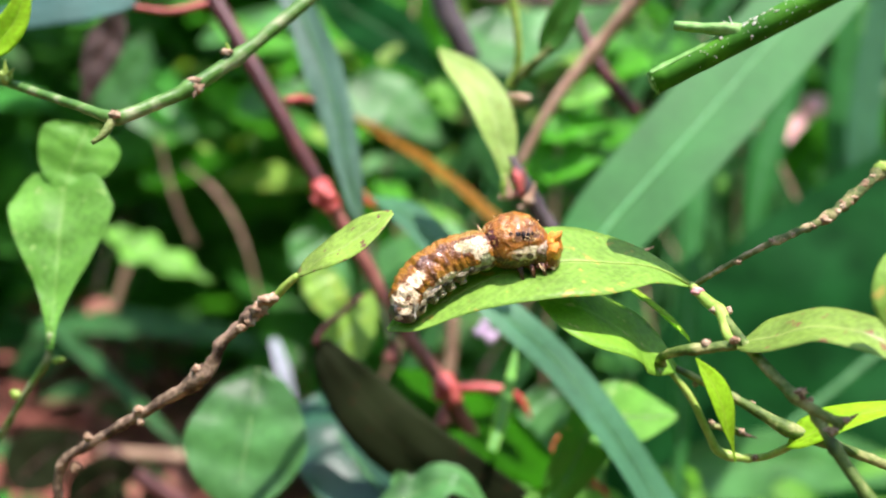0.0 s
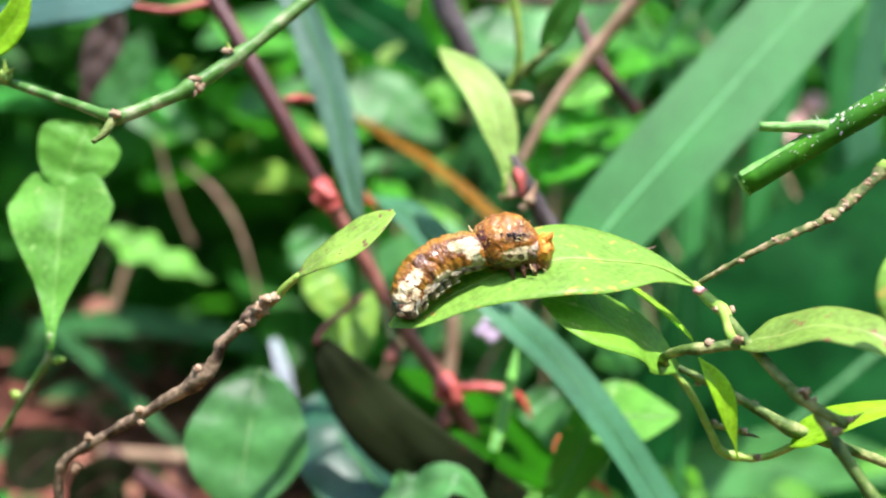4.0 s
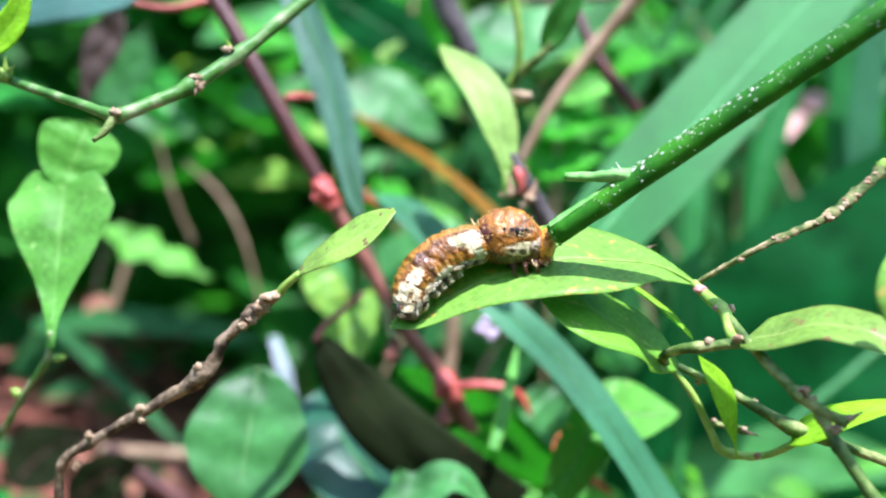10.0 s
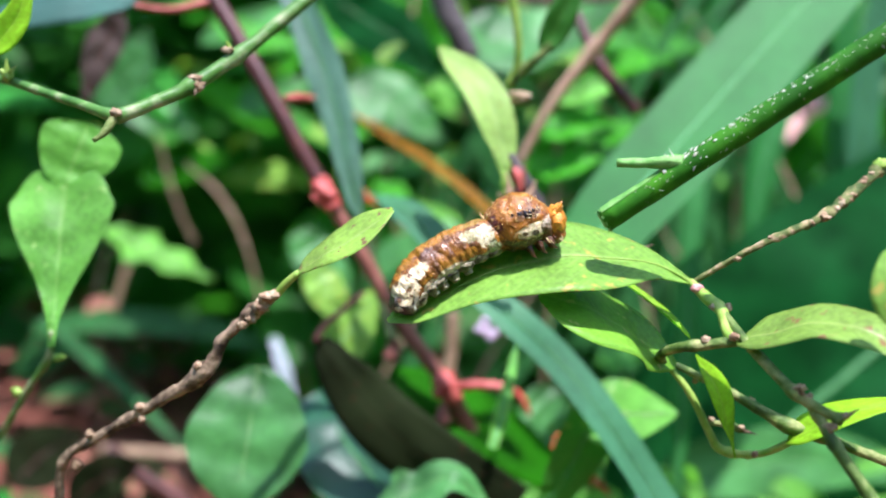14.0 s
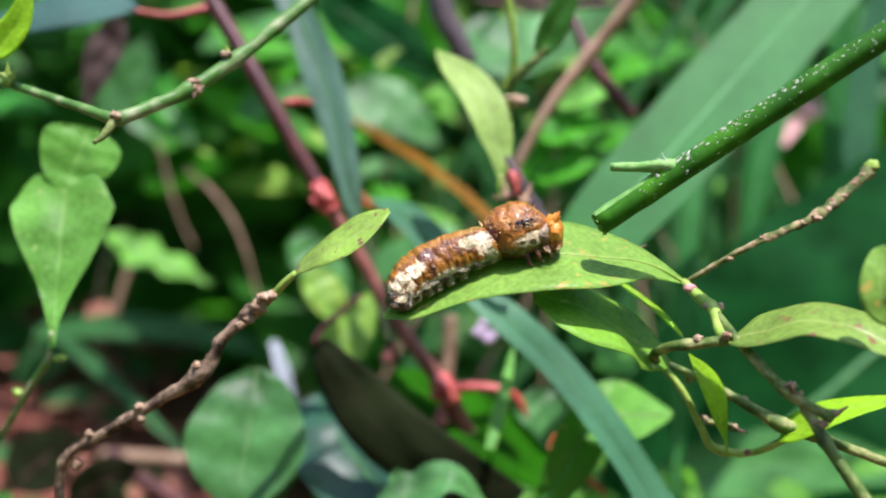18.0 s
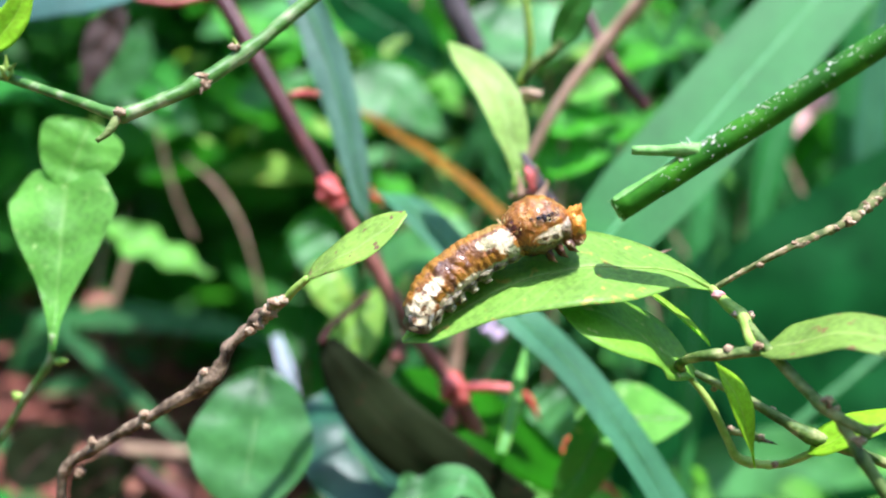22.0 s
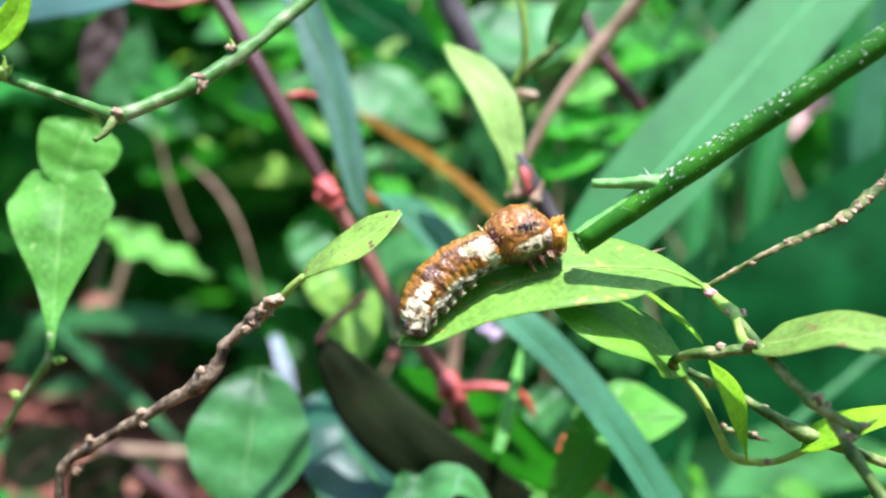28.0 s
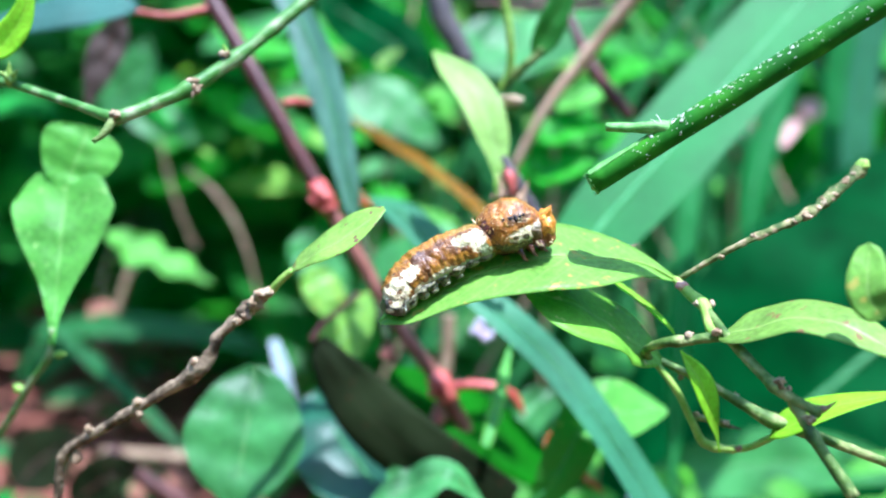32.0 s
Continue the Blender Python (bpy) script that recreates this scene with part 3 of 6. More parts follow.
def wild_leaves(name, count, box, size, face, material, label, seed, keep=lambda x, y, z: True):
    """A mass of loose leaves in the depth, too many to count."""
    rnd = random.Random(seed)
    bm = bmesh.new()
    made = 0
    while made < count:
        x, y, z = (rnd.uniform(a, b) for a, b in box)
        if not keep(x, y, z):
            continue
        made += 1
        L = rnd.uniform(*size) * (0.6 + 0.8 * abs(y))
        a, tilt = rnd.uniform(0, 6.283), rnd.uniform(-0.5, 0.7)
        d = Vector((math.cos(a), 0.5 * math.sin(a), tilt)).normalized()
        q = Vector((x, y, z))
        f = Vector(face) + Vector((rnd.uniform(-1, 1), rnd.uniform(-0.7, 0.7), rnd.uniform(-0.6, 0.6)))
        if abs(f.normalized().dot(d)) > 0.92:
            f = Vector((0, -1, 0.2))
        leaf([q, q + d * L * 0.5 + Vector((0, 0, L * 0.06)), q + d * L - Vector((0, 0, L * 0.12))], f, L * 1000 * rnd.uniform(0.14, 0.3),
             rnd.choice((lance, oval, lance)), 0.2, 0, 0, 6, 2, 0, bm, rnd.random() * 9)
    return tagged(part(name, bm, material), label, "foliage", kind="stuff")


wild_leaves("background_foliage", 1900, ((-0.75, 0.75), (0.55, 1.25), (0.0, 0.75)), (0.05, 0.13), (0, -0.7, 0.8), WILD,
            "dense mass of dark and bright green wild leaves", 4, lambda x, y, z: not (x < -0.10 and z < 0.17))
wild_leaves("far_foliage", 1200, ((-1.7, 1.7), (1.3, 2.6), (0.0, 1.3)), (0.08, 0.16), (0, -0.7, 0.8), WILD,
            "distant sunlit and shaded green leaves", 9)
# added out of view overhead, only to throw patchy shade on the depth
wild_leaves("unseen_shade_canopy", 110, ((-0.8, 0.8), (0.56, 1.4), (0.62, 0.95)), (0.07, 0.13), (0, -0.1, 1.0), WILD,
            "unseen canopy leaves added to shade the thicket in patches", 23, lambda x, y, z: not (x < -0.08 and y < 1.1))
# never in view: stands behind the camera to be reflected
wild_leaves("unseen_reflection_foliage", 500, ((-1.6, 1.6), (-1.6, -0.5), (0.0, 0.9)), (0.1, 0.2), (0, 0.7, 0.8), WILD,
            "unseen leaves added behind the camera for reflections", 12)


def clutter():
    """Thin grass blades and stalks crossing the depth, too many to count."""
    rnd = random.Random(77)
    for name, mat, count, label in (("background_grass", THIN_GRASS, 260, "thin grass blades crossing behind the leaves"), ("background_stalks", TAN, 95, "thin dry stalks crossing behind the leaves")):
        bm = bmesh.new()
        for k in range(count):
            y = rnd.uniform(0.46, 0.95)
            x = rnd.uniform(-0.55, 0.55) * y
            if x < -0.15 * y and rnd.random() < 0.97:
                x = -x
            elif mat == THIN_GRASS and x < -0.06 * y:
                x = -x
            z0, h = rnd.uniform(0.0, 0.16), rnd.uniform(0.08, 0.26)
            lean = Vector((rnd.gauss(0, 0.55), rnd.gauss(0, 0.2), 1)) * h
            if x + lean.x < -0.12 * y:
                lean.x = abs(lean.x)
            q = Vector((x, y, z0))
            sag = Vector((rnd.uniform(-0.02, 0.02), 0, 0.01))
            leaf([q, q + lean * 0.5 + sag, q + lean], (rnd.uniform(-0.5, 0.5), -1, 0.4), rnd.uniform(1.2, 4.0) if mat == THIN_GRASS else rnd.uniform(0.7, 1.4), blade, 0.15, 0, 0, 7, 2, 0, bm, k)
        tagged(part(name, bm, mat), label, "grass" if mat == THIN_GRASS else "stalks", kind="stuff")


clutter()
# added under the branch so that green light bounces up from below
wild_leaves("bounce_weeds", 650, ((-0.6, 0.6), (-0.25, 0.6), (0.0, 0.05)), (0.04, 0.08), (0, -0.2, 1.0), WILD,
            "low weeds added to bounce green light up", 41, lambda x, y, z: not (x < -0.06 and y > 0.42))


# light-coloured leaves stand in for blurred glints and bright spots
wild_leaves("glint_leaves", 150, ((-0.22, 0.12), (0.50, 0.85), (0.22, 0.46)), (0.006, 0.016), (0, -0.6, 1.0), CITRUS,
            "small pale leaves added as glints deep in the thicket", 52)
wild_leaves("brightening_leaves", 130, ((-0.17, 0.06), (0.52, 0.75), (0.27, 0.48)), (0.014, 0.03), (0, -0.5, 1.0), CITRUS,
            "pale leaves added to brighten gaps between darker ones", 57)
wild_leaves("low_sprigs", 120, ((0.03, 0.32), (0.36, 0.50), (0.03, 0.09)), (0.02, 0.05), (0, -0.6, 1.0), SHOOT,
            "small pale leaves low in the shade", 53)


def on_bank(x, y, z):
    return abs(z - 0.002 - 0.12 * math.exp(-((x + 0.36) / 0.17) ** 2 - ((y - 0.86) / 0.22) ** 2)) < 0.010


wild_leaves("soil_litter", 420, ((-0.48, -0.12), (0.52, 0.95), (0.0, 0.13)), (0.008, 0.022), (0, -0.5, 1.0), BUD_BROWN,
            "dry reddish leaf litter on the bare soil", 71, on_bank)
wild_leaves("bank_weeds", 45, ((-0.48, -0.10), (0.50, 0.95), (0.0, 0.13)), (0.015, 0.05), (0, -0.8, 0.6), THIN_GRASS,
            "small dark green weeds on the bare soil", 72, on_bank)
wild_leaves("weedy_ground", 5200, ((-2.6, 2.6), (-2.4, 2.6), (0.0, 0.06)), (0.08, 0.15), (0, -0.1, 1.0), WILD,
            "low wild weeds round the clearing", 61, lambda x, y, z: abs(x) > 0.62 or y < -0.26 or y > 1.25)


# ---- citrus branch that carries the caterpillar's leaf ----
PIVOT = Vector((0.0487, 0.1900, 0.1733))


def citrus_branch():
    th = thing("citrus_branch", (0.0710, 0.1580, 0.1378), "thorny green citrus branch with narrow leaves and corky scars", "branch")
    part("stem", tube([(0.0523, 0.1840, 0.1686), (0.0559, 0.1720, 0.1609), (0.0616, 0.1650, 0.1538), (0.0679, 0.1630, 0.1502)], (0.8, 0.95, 1.0, 0.9), 30, 12, 0.12, ((0.62, 0.35, 0.04), (0.97, 0.5, 0.03))), TWIG_OLIVE, th)
    part("lower_stem", tube([(0.0637, 0.1652, 0.1524), (0.0661, 0.1620, 0.1464), (0.0711, 0.1570, 0.1371)], (1.0, 1.05, 1.1), 20, 12, 0.2, ((0.1, 0.4, 0.06), (0.5, 0.25, 0.04))), TWIG_OLIVE, th)
    part("green_stem", tube([(0.0488, 0.1900, 0.1730), (0.0513, 0.1860, 0.1696), (0.0529, 0.1830, 0.1679), (0.0525, 0.1780, 0.1642), (0.0532, 0.1760, 0.1627)], (0.8, 1.2, 1.1, 0.95, 1.1), 24, 12, 0.1, ((0.45, 0.2, 0.1),)), PETIOLE, th, "yellow-green young stem")
    part("side_stem", tube([(0.0457, 0.1960, 0.1550), (0.0425, 0.1880, 0.1586), (0.0445, 0.1800, 0.1610), (0.0483, 0.1780, 0.1616), (0.0536, 0.1760, 0.1626)], (0.7, 0.85, 1.0, 0.95, 1.05), 26, 12, 0.12, ((0.65, 0.35, 0.07), (0.2, 0.25, 0.06))), TWIG_OLIVE, th)
    part("bare_twig", tube([(0.0486, 0.1900, 0.1724), (0.0555, 0.1880, 0.1768), (0.0632, 0.1860, 0.1812), (0.0741, 0.1900, 0.1854), (0.0830, 0.1950, 0.1906), (0.0914, 0.2000, 0.1965)], (0.5, 0.55, 0.65, 0.8, 1.0, 1.05), 90, 14, 0.4,
                           ((0.43, 0.5, 0.02), (0.55, 0.3, 0.015), (0.66, 0.4, 0.02), (0.74, 0.3, 0.015), (0.8, 0.35, 0.02), (0.97, 0.4, 0.02))), TWIG_CRUST, th, "leafless crusty twig with corky knots")
    part("bud", blob((0.0908, 0.1992, 0.1968), 1.3, 1.3, 1.5, 0.5, 700, 5, 14, 10, 30), PETIOLE, th, "yellow-green end bud")
    part("back_twig", tube([(0.0459, 0.2000, 0.1563), (0.0578, 0.1960, 0.1504), (0.0685, 0.1900, 0.1442), (0.0787, 0.1900, 0.1406), (0.0922, 0.1900, 0.1355)], (0.7, 0.9, 1.3, 1.1, 1.0), 30, 10, 0.14, ((0.5, 0.3, 0.05),)), TWIG_OLIVE, th)
    part("dropping_stem", tube([(0.0452, 0.1980, 0.1566), (0.0505, 0.1970, 0.1497), (0.0546, 0.1970, 0.1415), (0.0567, 0.1970, 0.1382), (0.0613, 0.1960, 0.1372), (0.0653, 0.1940, 0.1380), (0.0690, 0.1900, 0.1411)], (0.6, 0.75, 0.8, 1.0, 0.8, 0.7, 0.7), 34, 10, 0.1,
                               ((0.58, 0.4, 0.03), (0.7, 0.35, 0.02))), PETIOLE, th, "thin yellow-green stem with small buds")
    knots(th, [(0.0632, 0.1860, 0.1812), (0.0683, 0.1880, 0.1832), (0.0750, 0.1900, 0.1855), (0.0783, 0.1920, 0.1875), (0.0815, 0.1940, 0.1891), (0.0909, 0.2000, 0.1953), (0.0914, 0.2000, 0.1970), (0.0715, 0.1890, 0.1844), (0.0841, 0.1960, 0.1912), (0.0862, 0.1970, 0.1930), (0.0574, 0.1870, 0.1775)], 0.8, SCAR, seed=1)
    rnd = random.Random(19)
    line = spline([Vector(q) for q in ((0.0632, 0.1860, 0.1812), (0.0741, 0.1900, 0.1854), (0.0830, 0.1950, 0.1906), (0.0914, 0.2000, 0.1965))], 60)
    knots(th, [line[rnd.choice((rnd.randrange(4, 58), rnd.randrange(36, 58)))] + Vector((0, rnd.uniform(-0.0006, 0), rnd.uniform(-0.0006, 0.0004))) for k in range(22)], 0.6, SCAR, seed=4)
    knots(th, [(0.0538, 0.1830, 0.1686), (0.0528, 0.1755, 0.1634), (0.0483, 0.1778, 0.1622), (0.0441, 0.1812, 0.1608), (0.0517, 0.1838, 0.1680)], 0.75, SCAR, seed=2)
    knots(th, [(0.0612, 0.1650, 0.1556), (0.0622, 0.1650, 0.1534), (0.0681, 0.1630, 0.1512), (0.0657, 0.1630, 0.1491)], 1.1, SCAR, seed=3)
    knots(th, [(0.0567, 0.1970, 0.1379), (0.0633, 0.1950, 0.1377), (0.0614, 0.1980, 0.1418), (0.0622, 0.1942, 0.1486), (0.0522, 0.1990, 0.1515), (0.0549, 0.1980, 0.1442)], 0.7, SCAR, "bud", seed=5)
    part("stub", tube([(0.0552, 0.1976, 0.1434), (0.0584, 0.1980, 0.1430), (0.0614, 0.1980, 0.1420)], (0.6, 0.75, 0.9), 10, 8, 0.3), TWIG_OLIVE, th, "short dead side stub")
    part("bud_scar", blob((0.0495, 0.1875, 0.1717), 1.3, 0.8, 0.9, 0.3, 600, 2), BUD_PINK, th, "pink bud scar")
    part("thorn", cone((0.0397, 0.2000, 0.1787), (0.8, -0.1, 0.35), 0.6, 4.2), TWIG_DEAD, th)
    for q, w, L in (((0.0681, 0.1630, 0.1508), (0.6, -0.3, 0.5), 3.0), ((0.0613, 0.1640, 0.1547), (-0.4, -0.5, 0.6), 2.2), ((0.0614, 0.1980, 0.1418), (0.8, -0.2, -0.2), 3.5)):
        part("thorn", cone(q, w, 0.55, L), TWIG_DEAD, th)
    # leaves
    part("leaf", leaf([(0.0540, 0.1760, 0.1624), (0.0579, 0.1720, 0.1644), (0.0648, 0.1660, 0.1668), (0.0710, 0.1600, 0.1656), (0.0789, 0.1550, 0.1612)], (0.05, -0.65, 1.0), 6.2, oval, 0.08, 0.6, 0.12, 30), CITRUS_SPOTTED, th, "spotted pale green citrus leaf")
    part("leaf", leaf([(0.0679, 0.1900, 0.1408), (0.0719, 0.1870, 0.1443), (0.0784, 0.1840, 0.1478), (0.0916, 0.1800, 0.1517)], (-0.1, -0.5, 1.0), 5.0, lance, 0.2, 0.5, 0.1, 26), CITRUS_YOUNG, th, "bright green narrow leaf")
    part("leaf", leaf([(0.0728, 0.1500, 0.1676), (0.0703, 0.1500, 0.1721), (0.0715, 0.1520, 0.1801)], (-0.4, -1.0, 0.3), 3.2, oval, 0.2, 0.3, 0.1, 18), CITRUS, th)
    part("leaf", leaf([(0.0488, 0.1900, 0.1616), (0.0443, 0.1930, 0.1663), (0.0376, 0.1970, 0.1719), (0.0340, 0.2000, 0.1744)], (0.45, -0.35, 0.75), 1.7, lance, 0.5, 0.2, 0, 20), CITRUS_YOUNG, th, "narrow leaf seen on its edge")
    part("leaf", leaf([(0.0593, 0.1950, 0.1366), (0.0574, 0.1930, 0.1434), (0.0548, 0.1920, 0.1510), (0.0505, 0.1920, 0.1582)], (0.25, -0.8, 0.8), 3.2, lambda u: max(0.06, math.sin(math.pi * u ** 1.6)), 0.2, 0.2, 0, 22), CITRUS_YOUNG, th, "narrow folded bright green leaf")
    part("leaf", leaf([(0.0469, 0.1940, 0.1556), (0.0382, 0.1900, 0.1620), (0.0283, 0.1845, 0.1678), (0.0178, 0.1820, 0.1714)], (-0.45, -0.6, 0.8), 11.0, lambda u: profile(u, ((0.0, 0.08), (0.2, 0.6), (0.45, 1.0), (0.65, 1.0), (0.85, 0.75), (1.0, 0.25))), 0.04, 0.5, 0.12, 34), CITRUS_SCARRED, th, "green leaf with pale scars, half in shade")
    # the leaf on which the caterpillar sits, hinged at its stalk
    line = [(0.0490, 0.1900, 0.1728), (0.0398, 0.1870, 0.1765), (0.0301, 0.1845, 0.1775), (0.0208, 0.1830, 0.1772), (0.0104, 0.1820, 0.1746), (-0.0004, 0.1810, 0.1697), (-0.0107, 0.1800, 0.1645)]
    bm = leaf(line, (-0.05, -0.76, 1.0), 11.9, lambda u: profile(u, ((0.0, 0.04), (0.08, 0.22), (0.16, 0.44), (0.28, 0.74), (0.42, 0.90), (0.55, 0.87), (0.68, 0.70), (0.8, 0.48), (0.93, 0.33), (1.0, 0.05))), 0.05, 0.5, 0.10, 56, 14)
    perch = part("perch_leaf", bm, CITRUS, th, "glossy pale green citrus leaf with toothed edge", PIVOT)
    line = spline([Vector(q) for q in line], 56)[:50]
    rib = part("midrib", tube([q + Vector((0, -0.6, 0.8)) * (0.0005 * noise.noise(Vector((i / 11.2, 0, 0)))) for i, q in enumerate(line)], (0.5, 0.24, 0.2, 0.16, 0.12, 0.08), 60, 6, 0.05), PETIOLE, None, "pale midrib", PIVOT)
    rib.parent = perch
    rib.location = (0, 0, 0)
    return th, perch


branch, perch = citrus_branch()


# ---- caterpillar ----
BASE = Vector((-0.0054, 0.1822, 0.1669))


def ring_body(q, length, r, seed, folds=3):
    """One body ring: a short barrel with fine creases round it, lumpy, flattened below."""
    bm = bmesh.new()
    nl, ns = 22, 36
    rows = []
    for i in range(nl + 1):
        u = -1 + 2 * i / nl
        rr = math.sqrt(max(0.0, 1 - abs(u) ** 4.6))
        rr *= 1 - 0.014 * (0.5 + 0.5 * math.cos(u * math.pi * folds * 1.35 + seed))
        row = []
        for j in range(ns):
            a = 2 * math.pi * j / ns
            y, z = math.sin(a), math.cos(a)
            k = 1 + 0.09 * noise.noise(Vector((u * 2.2 + seed * 5, y * 1.8, z * 1.8))) + 0.05 * noise.noise(Vector((u * 6, y * 5 + seed, z * 5)))
            if z < -0.55:
                z = -0.55 + (z + 0.55) * 0.55
            row.append(bm.verts.new(q + Vector((u * length, y * r * rr * k, z * r * rr * k)) * 0.001))
        rows.append(row)
    for a, b in zip(rows, rows[1:]):
        for j in range(ns):
            bm.faces.new((a[j], a[(j + 1) % ns], b[(j + 1) % ns], b[j]))
    bmesh.ops.remove_doubles(bm, verts=bm.verts, dist=1e-6)
    bmesh.ops.recalc_face_normals(bm, faces=bm.faces)
    return bm


def caterpillar():
    th = thing("caterpillar", BASE, "brown and cream swallowtail caterpillar with a swollen hump", "caterpillar")
    segments = []
    looks = ((3.3, "dark and white tail end"), (4.0, "ring with a cream white flank patch"), (4.5, "ring with a cream white flank patch"), (4.7, ""), (4.7, ""),
             (4.6, ""), (4.4, "ring with a cream saddle"), (4.3, "ring with a cream saddle"))
    q = BASE
    for k, (r, label) in enumerate(looks):
        skin = ring_skin(k)
        body = part("body_segment", ring_body(q, 3.3, r, k + 1, 2), skin, th, label, pivot=q)
        rnd = random.Random(k)
        part("belly_fold", blob(q + Vector((rnd.uniform(-0.5, 0.5), -0.50 * r, -0.64 * r)) * 0.001, 1.9, r * 0.34, r * rnd.uniform(0.16, 0.22), 0.35, 1100, k, 20, 12), GREY_BELLY, body, "pale mottled belly fold")
        if k in (0, 2, 3, 4, 5):
            for side in (-0.45, 0.45):
                part("proleg", merge(blob(q + Vector((0, side * r, -0.76 * r)) * 0.001, 1.2, 1.0, 1.0, 0.25, 900, k, 14, 10), blob(q + Vector((0.1, side * r, -0.97 * r)) * 0.001, 0.9, 0.8, 0.4, 0.3, 900, k + 3, 12, 8)), GREY_BELLY, body)
        for s in range(3):
            a = radians(-50 + 50 * s + rnd.uniform(-9, 9))
            w = Vector((rnd.uniform(-0.3, 0.3), -math.sin(a) * 0.9, math.cos(a)))
            part("tubercle", cone(q + Vector((rnd.uniform(-0.7, 0.7), w.y * r * 0.95, w.z * r * 0.95)) * 0.001, w, rnd.uniform(0.12, 0.2), rnd.uniform(0.3, 0.55)), UNDERSIDE, body)
        segments.append(body)
    for x, y, z, way in ((0.2, -0.9, 3.9, (-0.3, -0.3, 1)), (0.9, -1.9, 3.5, (0.1, -0.5, 1))):
        part("spike", cone(q + Vector((x, y, z)) * 0.001, way, 0.34, 1.5), SPIKE, segments[-1], "pale back spike")
    # the swollen thorax: an egg, narrower to the neck behind and to the collar in front
    hump = blob(q, 6.9, 5.8, 6.0, 0.05, 620, 3, 56, 36)
    for v in hump.verts:
        d = (v.co - q) * 1000
        taper = 0.20 * max(0.0, -d.x / 6.9) ** 2 + 0.16 * max(0.0, d.x / 6.9) ** 2
        v.co += Vector((0, -d.y, -d.z)) * (0.001 * taper)
        if d.z < -2.5:
            v.co.z += 0.00022 * (-2.5 - d.z)
        if d.x > 3.5:
            v.co.z -= 0.00020 * (d.x - 3.5)
        v.co += Vector((0, d.y, d.z)) * 0.001 * (0.018 * math.sin(d.x * 2.3 + 0.5) + 0.03 * noise.noise(d * 0.9) + 0.018 * noise.noise(d * 2.6))
    thorax = part("thorax", hump, HUMP, th, "swollen glossy brown hump with a white cheek", pivot=q)
    mm = lambda x, y, z: q + Vector((x, y, z)) * 0.001

    def on_dome(x, z, lift=0.98):
        y = math.sqrt(max(0.05, 1 - (x / 6.9) ** 2 - (z / 6.0) ** 2)) * 5.8
        return Vector((x * lift, -y * lift, z * lift))
    rnd = random.Random(3)
    for x, z, a, c in ((0.5, 1.5, 0.55, 0.45), (1.6, 1.3, 0.42, 0.75), (2.5, 1.2, 0.35, 0.7), (3.3, 1.6, 0.3, 0.35), (-0.8, 1.9, 0.22, 0.22)):
        part("eyespot", blob(q + on_dome(x, z, 0.985) * 0.001, a, 0.35, c, 0.5, 900, x, 12, 9), EYESPOT, thorax)
    for k in range(13):
        x, z = rnd.uniform(0.4, 4.4), rnd.uniform(0.4, 3.6)
        dx, dz = rnd.uniform(-1.0, 1.2), rnd.uniform(-1.1, 0.9)
        line = [q + on_dome(x + dx * u, z + dz * u, 1.005 + 0.025 * math.sin(3.1 * u)) * 0.001 for u in (0, 0.35, 0.7, 1.0)]
        part("filament", tube(line, (0.05, 0.065, 0.035), 8, 5, 0.1), SPIKE, thorax, "fine straw-coloured filament")
    rnd = random.Random(8)
    for s in range(52):
        a, b = rnd.uniform(-0.5, 1.8), rnd.uniform(-1.1, 0.9)
        w = Vector((math.sin(b), -math.sin(a) * math.cos(b), math.cos(a) * math.cos(b)))
        part("tubercle", cone(q + Vector((w.x * 6.6, w.y * 5.6, w.z * 5.75)) * 0.001, w, rnd.uniform(0.10, 0.16), rnd.uniform(0.2, 0.55)), HEAD_BROWN if s % 4 else SPIKE, thorax)
    for k in range(3):
        for side in (-1, 1):
            x = 0.6 + 2.1 * k
            leg = tube([mm(x, side * 2.4, -4.2), mm(x + 0.35, side * 2.8, -5.6 + 0.25 * k), mm(x + 0.5, side * 2.7, -6.6 + 0.3 * k), mm(x + 1.1, side * 2.5, -7.3 + 0.35 * k)], (0.75, 0.55, 0.38, 0.08), 12, 8, 0.2)
            part("leg", leg, UNDERSIDE, thorax, "brown hooked leg")
    for k in range(9):
        part("bristle", cone(mm(rnd.uniform(1.5, 6.0), -3.6 - rnd.uniform(0, 0.8), -4.0 - rnd.uniform(0, 0.7)), (rnd.uniform(-0.3, 0.8), -0.6, -1), 0.10, rnd.uniform(0.6, 1.4), 5), UNDERSIDE if k % 3 else SPIKE, thorax)
    skull = part("head", merge(blob(mm(6.7, 0, -3.5), 1.9, 3.0, 2.2, 0.15, 700, 4, 26, 18), blob(mm(5.6, 0, -4.4), 1.6, 2.2, 1.2, 0.3, 700, 7, 18, 12)), HEAD_BROWN, th, "orange-brown head", pivot=q)
    part("neck_ring", blob(mm(4.6, 0, -1.5), 2.4, 4.1, 3.4, 0.2, 700, 9, 30, 20), NECK, skull, "pale mottled neck ring")
    collar = blob(mm(7.1, 0, -1.7), 2.1, 3.9, 3.2, 0.2, 900, 6, 30, 20, 12)
    for v in collar.verts:
        d = v.co - mm(7.0, 0, -1.6)
        v.co += d.normalized() * (0.00014 * math.sin(math.atan2(d.y, d.z) * 11) * (1 if d.x > 0 else 0.3))
    part("collar", collar, ORANGE, skull, "bright orange ridged collar")
